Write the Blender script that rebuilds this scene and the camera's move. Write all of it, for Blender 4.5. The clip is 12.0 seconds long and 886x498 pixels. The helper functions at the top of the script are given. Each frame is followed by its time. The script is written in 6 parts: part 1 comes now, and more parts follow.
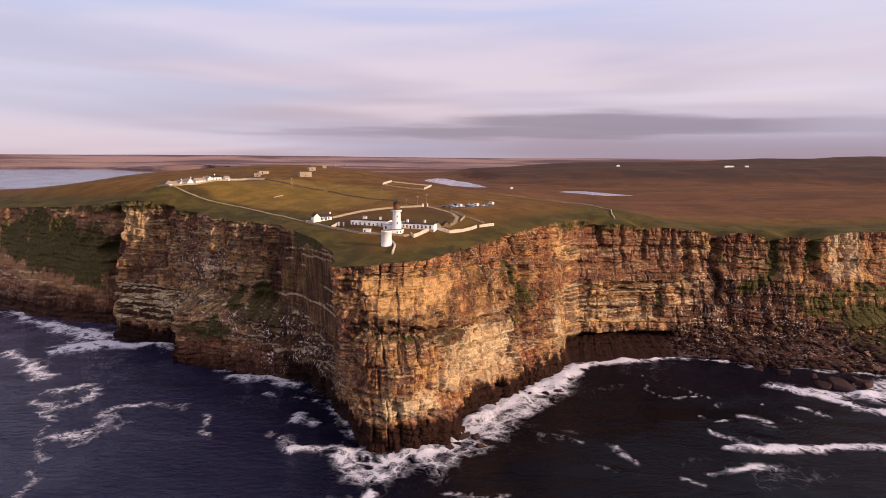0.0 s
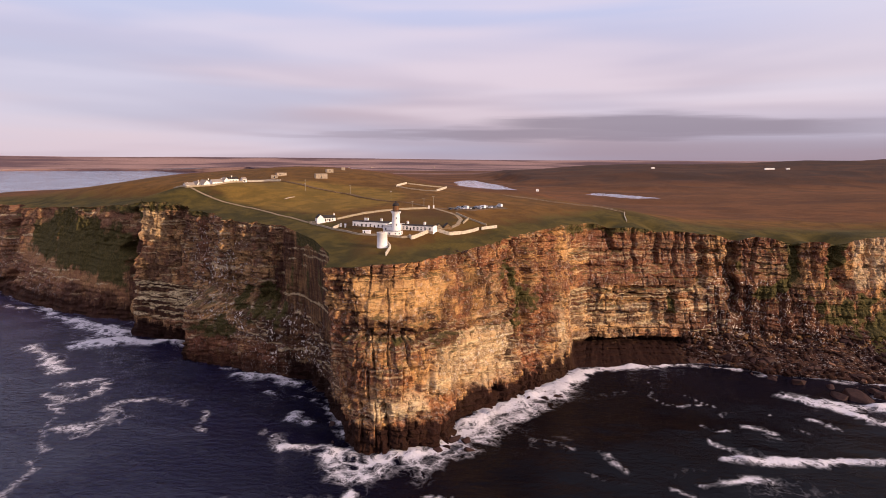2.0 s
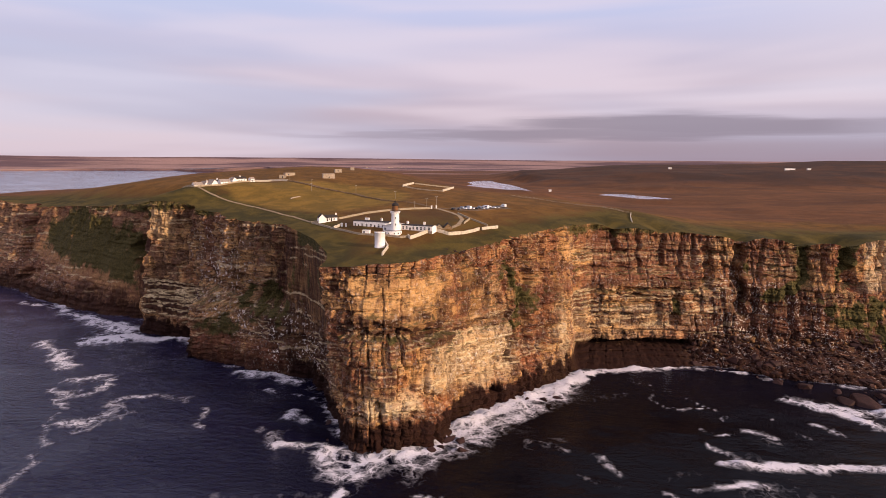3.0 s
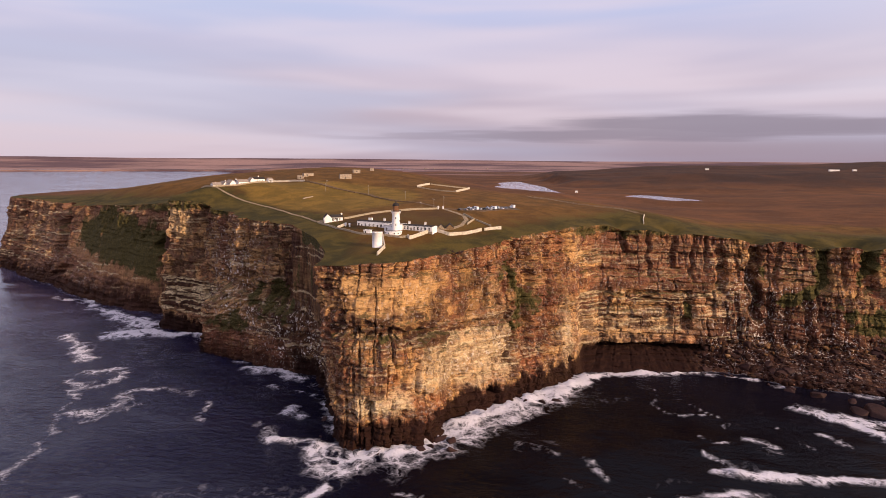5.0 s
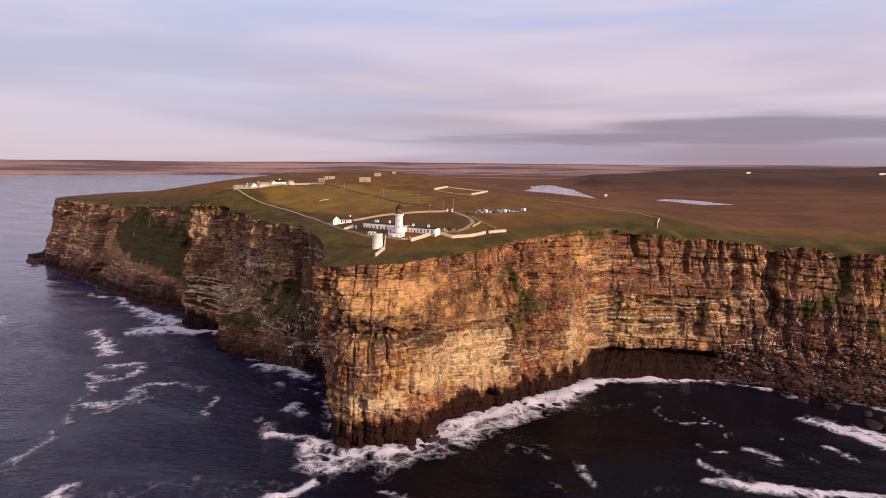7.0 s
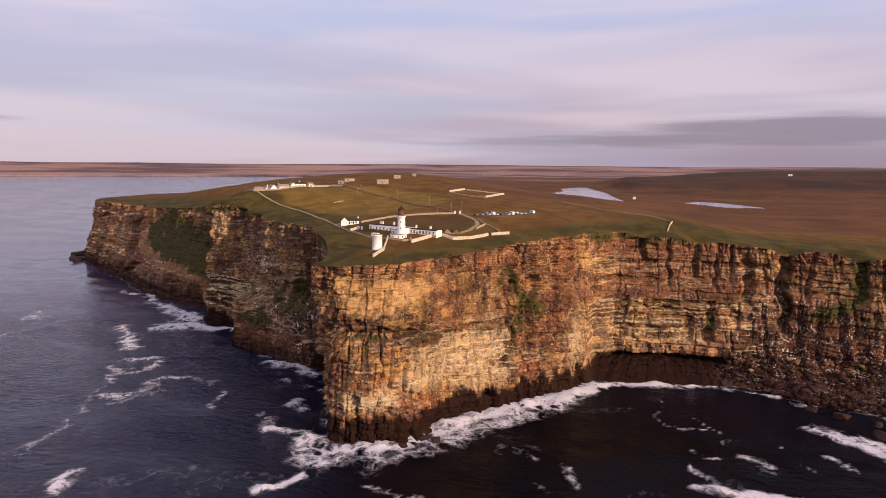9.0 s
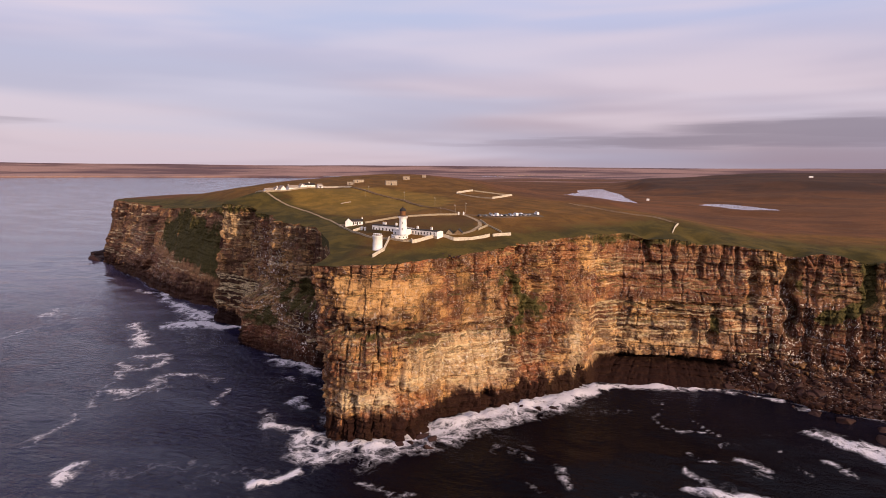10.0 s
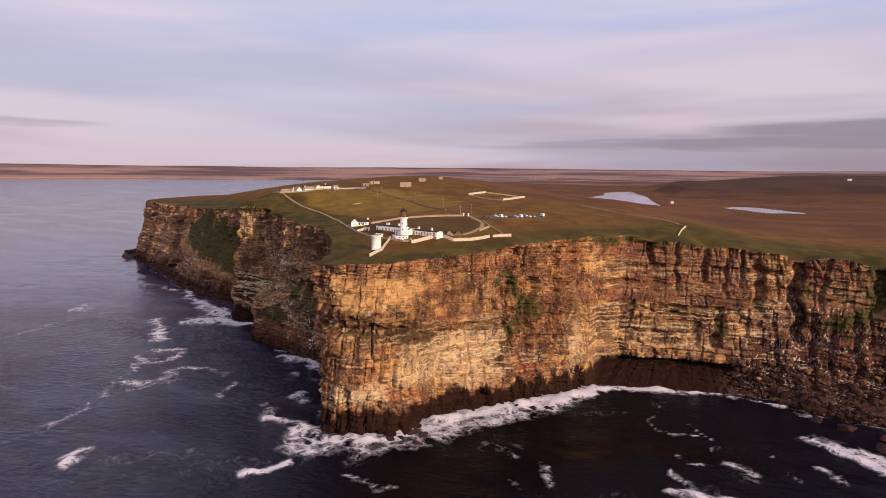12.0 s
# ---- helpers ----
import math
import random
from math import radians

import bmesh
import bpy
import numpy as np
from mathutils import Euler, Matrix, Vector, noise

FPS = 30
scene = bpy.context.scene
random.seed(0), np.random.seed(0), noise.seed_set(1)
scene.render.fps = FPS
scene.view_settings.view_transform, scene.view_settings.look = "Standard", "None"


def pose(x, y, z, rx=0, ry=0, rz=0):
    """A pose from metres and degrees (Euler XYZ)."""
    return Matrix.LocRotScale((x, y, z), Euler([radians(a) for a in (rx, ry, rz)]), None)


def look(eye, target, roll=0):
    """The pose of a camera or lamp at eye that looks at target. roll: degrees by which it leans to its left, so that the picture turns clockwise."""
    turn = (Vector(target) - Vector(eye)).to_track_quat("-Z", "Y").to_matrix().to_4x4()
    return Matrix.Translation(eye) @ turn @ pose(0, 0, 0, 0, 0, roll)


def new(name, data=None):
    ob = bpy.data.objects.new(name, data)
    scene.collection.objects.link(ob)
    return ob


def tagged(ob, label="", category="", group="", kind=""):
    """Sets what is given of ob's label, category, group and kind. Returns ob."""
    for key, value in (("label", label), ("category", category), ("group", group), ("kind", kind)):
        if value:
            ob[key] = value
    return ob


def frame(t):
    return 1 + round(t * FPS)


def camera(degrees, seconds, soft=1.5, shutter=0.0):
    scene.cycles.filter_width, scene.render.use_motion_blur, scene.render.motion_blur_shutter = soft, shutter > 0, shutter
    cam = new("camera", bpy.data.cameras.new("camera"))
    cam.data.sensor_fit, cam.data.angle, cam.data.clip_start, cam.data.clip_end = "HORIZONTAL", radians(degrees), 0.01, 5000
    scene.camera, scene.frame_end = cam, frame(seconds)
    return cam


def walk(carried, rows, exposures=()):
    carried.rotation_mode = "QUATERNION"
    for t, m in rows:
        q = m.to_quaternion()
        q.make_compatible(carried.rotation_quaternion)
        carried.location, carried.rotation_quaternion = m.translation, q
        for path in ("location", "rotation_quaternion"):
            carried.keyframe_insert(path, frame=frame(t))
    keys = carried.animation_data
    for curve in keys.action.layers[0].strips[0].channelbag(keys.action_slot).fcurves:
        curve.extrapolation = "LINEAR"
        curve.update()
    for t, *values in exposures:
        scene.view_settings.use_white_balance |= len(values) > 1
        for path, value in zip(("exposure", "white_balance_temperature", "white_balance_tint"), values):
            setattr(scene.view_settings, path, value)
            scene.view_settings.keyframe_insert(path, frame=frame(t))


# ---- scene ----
cam = camera(71.6, 12.0, 0.65)
METRES, EYE, TILT, LEAN, TURN = 160.0, 156.0, -8.4, -0.5, 0.0
ROWS = [
    (0.0, 0.0, 0.0, 0.0, 0.0, 0.0, -0.0),
    (0.5, 0.0386, 0.0022, 0.0005, 0.74, 0.02, -0.11),
    (1.0, 0.0828, 0.0058, 0.0002, 1.66, 0.0, -0.25),
    (1.5, 0.1215, 0.009, -0.0004, 2.55, 0.09, -0.39),
    (2.0, 0.165, 0.012, 0.0002, 3.62, 0.18, -0.52),
    (2.5, 0.2035, 0.0151, 0.0004, 4.48, 0.14, -0.65),
    (3.0, 0.2472, 0.0187, 0.0003, 5.39, 0.18, -0.81),
    (5.0, 0.4109, 0.031, 0.0006, 9.05, 0.2, -1.33),
    (5.5, 0.4499, 0.0336, 0.0007, 10.0, 0.32, -1.46),
    (6.0, 0.4949, 0.0364, 0.0014, 11.04, 0.37, -1.61),
    (6.5, 0.5339, 0.0386, 0.0013, 11.91, 0.33, -1.74),
    (7.0, 0.5792, 0.0421, 0.0012, 12.97, 0.4, -1.89),
    (9.0, 0.751, 0.053, 0.0041, 16.77, 0.46, -2.42),
    (9.5, 0.7887, 0.0559, 0.004, 17.62, 0.48, -2.56),
    (10.0, 0.8333, 0.059, 0.0046, 18.58, 0.51, -2.69),
    (10.5, 0.8711, 0.0617, 0.0044, 19.39, 0.46, -2.82),
    (11.0, 0.9152, 0.0654, 0.0048, 20.35, 0.5, -2.97),
    (11.5, 0.9526, 0.0683, 0.0049, 21.06, 0.56, -3.08),
    (12.0, 0.9974, 0.0712, 0.0042, 21.89, 0.54, -3.23),
]
walk(cam, [(t, pose(0, 0, EYE, TILT, LEAN, TURN) @ pose(METRES * x, METRES * y, METRES * z, 90 + pitch, roll, yaw)) for t, x, y, z, yaw, pitch, roll in ROWS],
     [(0.0, 0.0, 6500.0, 15.0), (12.0, -0.15, 6500.0, 15.0)])

# ---------------------------------------------------------------- light
SUN_AZ, SUN_EL = 63.0, 17.0          # degrees clockwise from straight behind the first view's back, and above the horizon
to_sun = Vector((math.sin(radians(SUN_AZ)) * math.cos(radians(SUN_EL)),
                 -math.cos(radians(SUN_AZ)) * math.cos(radians(SUN_EL)), math.sin(radians(SUN_EL))))
sun_data = bpy.data.lights.new("sun", "SUN")
sun_data.energy, sun_data.angle, sun_data.color = 5.1, radians(0.6), (1.0, 0.745, 0.49)
sun = new("sun", sun_data)
sun.matrix_world = look((0, 0, 600), Vector((0, 0, 600)) - to_sun)


class Nodes:
    """Short hand for a node tree."""

    def __init__(self, tree):
        self.t = tree
        tree.nodes.clear()

    def add(self, kind, props=None, **inputs):
        n = self.t.nodes.new(kind)
        for k, v in (props or {}).items():
            setattr(n, k, v)
        for k, v in inputs.items():
            key = int(k[1:]) if k[0] == "i" and k[1:].isdigit() else k.replace("_", " ")
            self.put(n.inputs[key], v)
        return n

    def put(self, socket, v):
        if isinstance(v, bpy.types.NodeSocket):
            self.t.links.new(v, socket)
        elif isinstance(v, bpy.types.Node):
            self.t.links.new(v.outputs[0], socket)
        else:
            socket.default_value = v

    def math(self, op, a, b=0.0, c=0.0, clamp=False):
        return self.add("ShaderNodeMath", {"operation": op, "use_clamp": clamp}, i0=a, i1=b, i2=c).outputs[0]

    def ramp(self, v, a, b, lo=0.0, hi=1.0):
        return self.add("ShaderNodeMapRange", {"interpolation_type": "SMOOTHSTEP"}, Value=v, From_Min=a, From_Max=b, To_Min=lo, To_Max=hi).outputs[0]

    def mix(self, f, a, b, blend="MIX"):
        n = self.t.nodes.new("ShaderNodeMix")
        n.data_type, n.blend_type = "RGBA", blend
        self.put(n.inputs[0], f), self.put(n.inputs[6], a), self.put(n.inputs[7], b)
        return n.outputs[2]

    def noise(self, v, scale, detail=4.0, rough=0.55, distort=0.0):
        return self.add("ShaderNodeTexNoise", None, Vector=v, Scale=scale, Detail=detail, Roughness=rough, Distortion=distort).outputs[0]

    def scaled(self, v, x, y, z):
        return self.add("ShaderNodeVectorMath", {"operation": "MULTIPLY"}, i0=v, i1=(x, y, z)).outputs[0]

    def attr(self, name):
        return self.add("ShaderNodeAttribute", {"attribute_name": name})

    def place(self):
        return self.add("ShaderNodeNewGeometry").outputs["Position"]

    def bump(self, h, strength, distance):
        return self.add("ShaderNodeBump", None, Height=h, Strength=strength, Distance=distance).outputs[0]


def rgb(r, g, b):
    return (r, g, b, 1.0)


# high thin cloud over a clear evening sky, with one dark bank low over the land
world = bpy.data.worlds.new("evening_sky")
scene.world = world
world.use_nodes = True
n = Nodes(world.node_tree)
sky = n.add("ShaderNodeTexSky", {"sky_type": "NISHITA", "sun_disc": False, "sun_elevation": radians(SUN_EL),
                                 "sun_rotation": radians(180 - SUN_AZ), "altitude": 150.0, "dust_density": 2.0})
ray = n.add("ShaderNodeTexCoord").outputs["Generated"]
sep = n.add("ShaderNodeSeparateXYZ", None, Vector=ray)
up = n.math("ARCSINE", sep.outputs[2])
side = n.math("ARCTAN2", sep.outputs[0], sep.outputs[1])
sheet = n.add("ShaderNodeCombineXYZ", None, X=side, Y=n.math("MULTIPLY", up, 3.2))
c_low = n.mix(n.ramp(up, -0.005, 0.1), rgb(0.45, 0.345, 0.41), rgb(0.555, 0.455, 0.54))
c_high = n.mix(n.ramp(up, 0.08, 0.26), c_low, rgb(0.58, 0.63, 0.86))
wisps = n.noise(n.add("ShaderNodeVectorMath", {"operation": "MULTIPLY"}, i0=sheet, i1=(0.75, 2.2, 1.0)), 1.5, 3.0, 0.5, 0.3)
pink = n.mix(n.ramp(wisps, 0.40, 0.60, 0.0, 0.7), c_high, rgb(0.84, 0.72, 0.79))
blue = n.noise(n.add("ShaderNodeVectorMath", {"operation": "MULTIPLY_ADD"}, i0=sheet, i1=(0.6, 2.4, 1.0), i2=(4.1, 2.7, 0.0)), 1.5, 2.5, 0.5, 0.3)
tone = n.mix(n.ramp(blue, 0.42, 0.66, 0.0, 0.45), pink, rgb(0.53, 0.60, 0.80))
rag = n.noise(n.add("ShaderNodeVectorMath", {"operation": "MULTIPLY"}, i0=sheet, i1=(1.0, 5.0, 1.0)), 6.0, 4.0, 0.5, 0.3)
# a lens of cloud with a long thin tail to the west and a lower band to the east
ruffle = n.math("MULTIPLY_ADD", n.math("SUBTRACT", rag, 0.5), 0.022, up)
lens_x = n.math("DIVIDE", n.math("SUBTRACT", side, 0.27), 0.30)
lens_y = n.math("DIVIDE", n.math("SUBTRACT", ruffle, n.math("MULTIPLY_ADD", side, -0.020, 0.060)), n.math("MULTIPLY_ADD", n.ramp(n.math("ABSOLUTE", lens_x), 0.0, 1.0), -0.012, 0.022))
lens = n.math("MULTIPLY", n.ramp(n.math("ABSOLUTE", lens_y), 0.35, 1.1, 1.0, 0.0), n.ramp(n.math("ABSOLUTE", lens_x), 0.55, 1.1, 1.0, 0.0))
tail_y = n.math("DIVIDE", n.math("SUBTRACT", ruffle, n.math("MULTIPLY_ADD", side, 0.012, 0.041)), n.ramp(side, -0.36, 0.15, 0.003, 0.014))
tail = n.math("MULTIPLY", n.ramp(n.math("ABSOLUTE", tail_y), 0.3, 1.3, 1.0, 0.0), n.ramp(side, -0.38, 0.05, 0.15, 0.95))
tail = n.math("MULTIPLY", tail, n.math("MULTIPLY", n.ramp(side, -0.40, -0.33), n.ramp(side, 0.42, 0.64, 1.0, 0.35)))
wisp_y = n.math("DIVIDE", n.math("SUBTRACT", ruffle, 0.058), 0.007)
wisp = n.math("MULTIPLY", n.math("MULTIPLY", n.ramp(n.math("ABSOLUTE", wisp_y), 0.3, 1.2, 0.4, 0.0), n.ramp(side, -0.86, -0.93)), n.ramp(side, -1.4, -1.1))
under_bank = n.math("MULTIPLY", n.math("MULTIPLY", n.ramp(up, 0.055, 0.02, 0.0, 0.42), n.ramp(side, -0.25, 0.3)), n.ramp(side, 1.0, 1.5, 1.0, 0.0))
bank = n.math("MAXIMUM", n.math("MULTIPLY", n.math("MAXIMUM", lens, tail), 0.85), n.math("MAXIMUM", wisp, under_bank))
cloud = n.mix(bank, tone, rgb(0.29, 0.24, 0.31))
glow = n.math("MULTIPLY", n.ramp(side, 0.15, 0.6), n.ramp(up, 0.05, 0.11))
cloud = n.mix(n.math("MULTIPLY", glow, 0.45), cloud, rgb(0.86, 0.78, 0.84))
thin_out = n.ramp(up, 0.30, 0.75)
cloud = n.mix(thin_out, cloud, rgb(0.72, 0.68, 0.80))
# brighter round towards the sun's side of the sky
cloud = n.mix(n.ramp(n.math("ABSOLUTE", side), 1.1, 2.4, 0.0, 1.0), cloud, n.mix(1.0, cloud, rgb(1.22, 1.17, 1.16), "MULTIPLY"))
clear = n.add("ShaderNodeBackground", None, Color=sky.outputs[0], Strength=0.10)
hazy = n.add("ShaderNodeBackground", None, Color=cloud, Strength=1.08)
both = n.add("ShaderNodeMixShader", None, i0=0.88, i1=clear.outputs[0], i2=hazy.outputs[0])
n.add("ShaderNodeOutputWorld", None, Surface=both.outputs[0])


# ---------------------------------------------------------------- materials
def material(name):
    m = bpy.data.materials.new(name)
    m.use_nodes = True
    return m, Nodes(m.node_tree)


def finish(n, color, rough=0.85, normal=None, metal=0.0, spec=0.3):
    b = n.add("ShaderNodeBsdfPrincipled", None, Base_Color=color, Roughness=rough, Metallic=metal, Specular_IOR_Level=spec)
    if normal is not None:
        n.put(b.inputs["Normal"], normal)
    n.add("ShaderNodeOutputMaterial", None, Surface=b.outputs[0])
    return b


def plain(name, color, rough=0.7, var=0.25, scale=0.6, relief=0.03, metal=0.0, spec=0.3):
    """A painted, rendered or bare surface with stains and grain."""
    m, n = material(name)
    p = n.place()
    stain = n.noise(p, scale, 5.0, 0.6)
    grain = n.noise(p, scale * 9, 3.0)
    dark = tuple(c * (1 - var) for c in color) + (1.0,)
    light = tuple(min(1.0, c * (1 + var * 0.4)) for c in color) + (1.0,)
    col = n.mix(n.ramp(n.math("MULTIPLY_ADD", grain, 0.35, n.math("MULTIPLY", stain, 0.65)), 0.35, 0.62), dark, light)
    finish(n, col, rough, n.bump(grain, 0.5, relief), metal, spec)
    return m


def rock_material():
    m, n = material("sandstone")
    p = n.place()
    z = n.add("ShaderNodeSeparateXYZ", None, Vector=p).outputs[2]
    face = n.add("ShaderNodeSeparateXYZ", None, Vector=n.add("ShaderNodeNewGeometry").outputs["Normal"]).outputs[2]
    beds = n.noise(n.scaled(p, 0.010, 0.010, 0.42), 1.0, 6.0, 0.66, 0.2)
    thin = n.noise(n.scaled(p, 0.06, 0.06, 1.9), 1.0, 4.0, 0.6)
    big = n.noise(p, 0.030, 4.0, 0.55, 0.4)
    blot = n.noise(n.scaled(p, 0.18, 0.18, 0.18), 1.0, 5.0, 0.65, 0.5)
    runs = n.noise(n.scaled(p, 0.30, 0.30, 0.035), 1.0, 4.0, 0.6, 0.3)
    grit = n.noise(p, 0.9, 4.0, 0.6)
    fleck = n.noise(n.scaled(p, 0.42, 0.42, 0.8), 1.0, 3.0, 0.6, 0.6)
    shade, mass = n.attr("shade").outputs["Fac"], n.attr("mass").outputs["Fac"]
    loose = n.math("MULTIPLY_ADD", mass, -0.75, 1.0)
    mixed = n.math("MULTIPLY_ADD", shade, 0.62, n.math("MULTIPLY_ADD", beds, 0.42, n.math("MULTIPLY", blot, 0.2)))
    col = n.mix(n.ramp(mixed, 0.48, 0.82), rgb(0.118, 0.046, 0.026), rgb(0.52, 0.285, 0.108))
    col = n.mix(n.ramp(big, 0.47, 0.60, 0.0, 0.65), col, rgb(0.28, 0.090, 0.040))
    patch = n.noise(n.scaled(p, 0.085, 0.085, 0.12), 1.0, 5.0, 0.65, 0.8)
    col = n.mix(n.ramp(patch, 0.57, 0.64, 0.0, 0.6), col, rgb(0.50, 0.32, 0.145))
    col = n.mix(n.math("MULTIPLY", n.ramp(patch, 0.51, 0.42, 0.0, 0.85), n.math("MULTIPLY_ADD", mass, -0.4, 1.0)), col, rgb(0.105, 0.046, 0.028))
    col = n.mix(n.math("MULTIPLY", n.ramp(thin, 0.57, 0.62, 0.0, 0.55), loose), col, rgb(0.085, 0.038, 0.020))
    col = n.mix(n.math("MULTIPLY", mass, n.ramp(blot, 0.36, 0.60, 0.25, 0.85)), col, rgb(0.50, 0.27, 0.092))
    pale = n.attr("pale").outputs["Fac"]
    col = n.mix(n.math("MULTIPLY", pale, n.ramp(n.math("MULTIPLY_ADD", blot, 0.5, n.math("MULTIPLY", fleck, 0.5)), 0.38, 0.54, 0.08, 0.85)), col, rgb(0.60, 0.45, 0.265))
    col = n.mix(n.math("MULTIPLY", n.ramp(fleck, 0.57, 0.61, 0.0, 0.5), loose), col, rgb(0.075, 0.034, 0.019))
    col = n.mix(n.math("MULTIPLY", n.ramp(fleck, 0.42, 0.38, 0.0, 0.35), loose), col, rgb(0.68, 0.44, 0.25))
    # greyer rock; on the headland and buttress it carries their shade
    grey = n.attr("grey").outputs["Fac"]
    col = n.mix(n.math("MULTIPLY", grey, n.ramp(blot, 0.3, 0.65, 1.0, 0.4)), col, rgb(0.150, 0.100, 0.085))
    rust = n.attr("rust").outputs["Fac"]
    col = n.mix(n.math("MULTIPLY", rust, n.ramp(runs, 0.34, 0.50, 0.35, 0.95)), col, rgb(0.165, 0.058, 0.034))
    # seeping, algae-dark rock, and shade painted into recesses, streaked downwards
    damp_shade = n.attr("damp_shade").outputs["Fac"]
    col = n.mix(n.math("MULTIPLY", damp_shade, n.ramp(runs, 0.36, 0.56, 0.6, 0.98)), col, rgb(0.046, 0.020, 0.014))
    col = n.mix(n.math("MULTIPLY", n.ramp(runs, 0.58, 0.66, 0.0, 0.7), loose), col, rgb(0.065, 0.034, 0.022))
    blots = n.noise(n.scaled(p, 0.17, 0.17, 0.27), 1.0, 5.0, 0.6, 1.0)
    spare = n.math("MULTIPLY", n.math("MULTIPLY_ADD", n.math("MINIMUM", pale, 1.0), -0.45, 1.0), n.math("MULTIPLY_ADD", mass, -0.55, 1.0))
    col = n.mix(n.math("MULTIPLY", n.ramp(blots, 0.565, 0.595, 0.0, 0.82), spare), col, rgb(0.075, 0.032, 0.019))
    # joints wandering through the massive beds
    stir = n.add("ShaderNodeTexNoise", None, Vector=n.scaled(p, 0.16, 0.16, 0.16), Scale=1.0, Detail=4.0, Roughness=0.6).outputs[1]
    bent = n.add("ShaderNodeVectorMath", {"operation": "MULTIPLY_ADD"}, i0=stir, i1=(13.0, 13.0, 9.0), i2=p).outputs[0]
    joint = n.add("ShaderNodeTexVoronoi", {"feature": "DISTANCE_TO_EDGE"}, Vector=n.scaled(bent, 0.085, 0.085, 0.15), Scale=1.0).outputs[0]
    seam = n.math("MULTIPLY", n.math("MULTIPLY", n.ramp(joint, 0.008, 0.03, 1.0, 0.0), mass), n.ramp(blot, 0.47, 0.55))
    col = n.mix(n.math("MULTIPLY", seam, 0.85), col, rgb(0.10, 0.045, 0.020))
    col = n.mix(n.math("MULTIPLY", n.ramp(grit, 0.54, 0.70, 0.0, 0.25), n.math("MULTIPLY_ADD", mass, -0.4, 1.0)), col, rgb(0.10, 0.050, 0.030))
    band = n.attr("band").outputs["Fac"]
    col = n.mix(n.math("MULTIPLY", band, n.ramp(fleck, 0.60, 0.48, 0.25, 0.95)), col, rgb(0.64, 0.50, 0.295))
    # bird lime on the ledges
    lime = n.math("MULTIPLY", n.ramp(n.noise(n.scaled(p, 0.6, 0.6, 0.42), 1.0, 3.0, 0.65), 0.56, 0.60), n.ramp(patch, 0.46, 0.56, 1.0, 0.15))
    lime = n.math("MULTIPLY", lime, n.attr("lime").outputs["Fac"])
    col = n.mix(n.math("MULTIPLY", lime, 0.9), col, rgb(0.74, 0.67, 0.60))
    # turf and scurvy grass on ledges and in gullies
    veg = n.attr("veg").outputs["Fac"]
    tuft = n.noise(p, 0.14, 6.0, 0.68, 0.3)
    ledge = n.math("MULTIPLY", n.ramp(face, 0.45, 0.8), n.ramp(z, 20.0, 45.0, 0.0, 0.75))
    green = n.math("MAXIMUM", n.ramp(n.math("MULTIPLY_ADD", tuft, 0.9, veg), 0.84, 1.08), n.math("MULTIPLY", ledge, n.ramp(tuft, 0.42, 0.56)))
    turf = n.mix(n.ramp(grit, 0.35, 0.65), rgb(0.036, 0.034, 0.012), rgb(0.100, 0.076, 0.026))
    col = n.mix(green, col, turf)
    # tide mark
    wet = n.ramp(n.math("MULTIPLY_ADD", n.noise(n.scaled(p, 0.12, 0.12, 0.02), 1.0, 5.0, 0.65), -31.0, z), -4.0, 1.0, 1.0, 0.0)
    col = n.mix(n.math("MULTIPLY", wet, n.math("MULTIPLY_ADD", rust, -0.75, 0.97)), col, rgb(0.017, 0.006, 0.0045))
    h = n.math("ADD", n.math("MULTIPLY_ADD", thin, 0.4, n.math("MULTIPLY_ADD", grit, 0.55, blot)), n.math("MULTIPLY_ADD", fleck, -0.7, n.math("MULTIPLY", seam, -0.8)))
    finish(n, col, 0.9, n.bump(h, n.math("MULTIPLY_ADD", mass, -0.35, 1.0), 1.1), 0.0, 0.12)
    return m


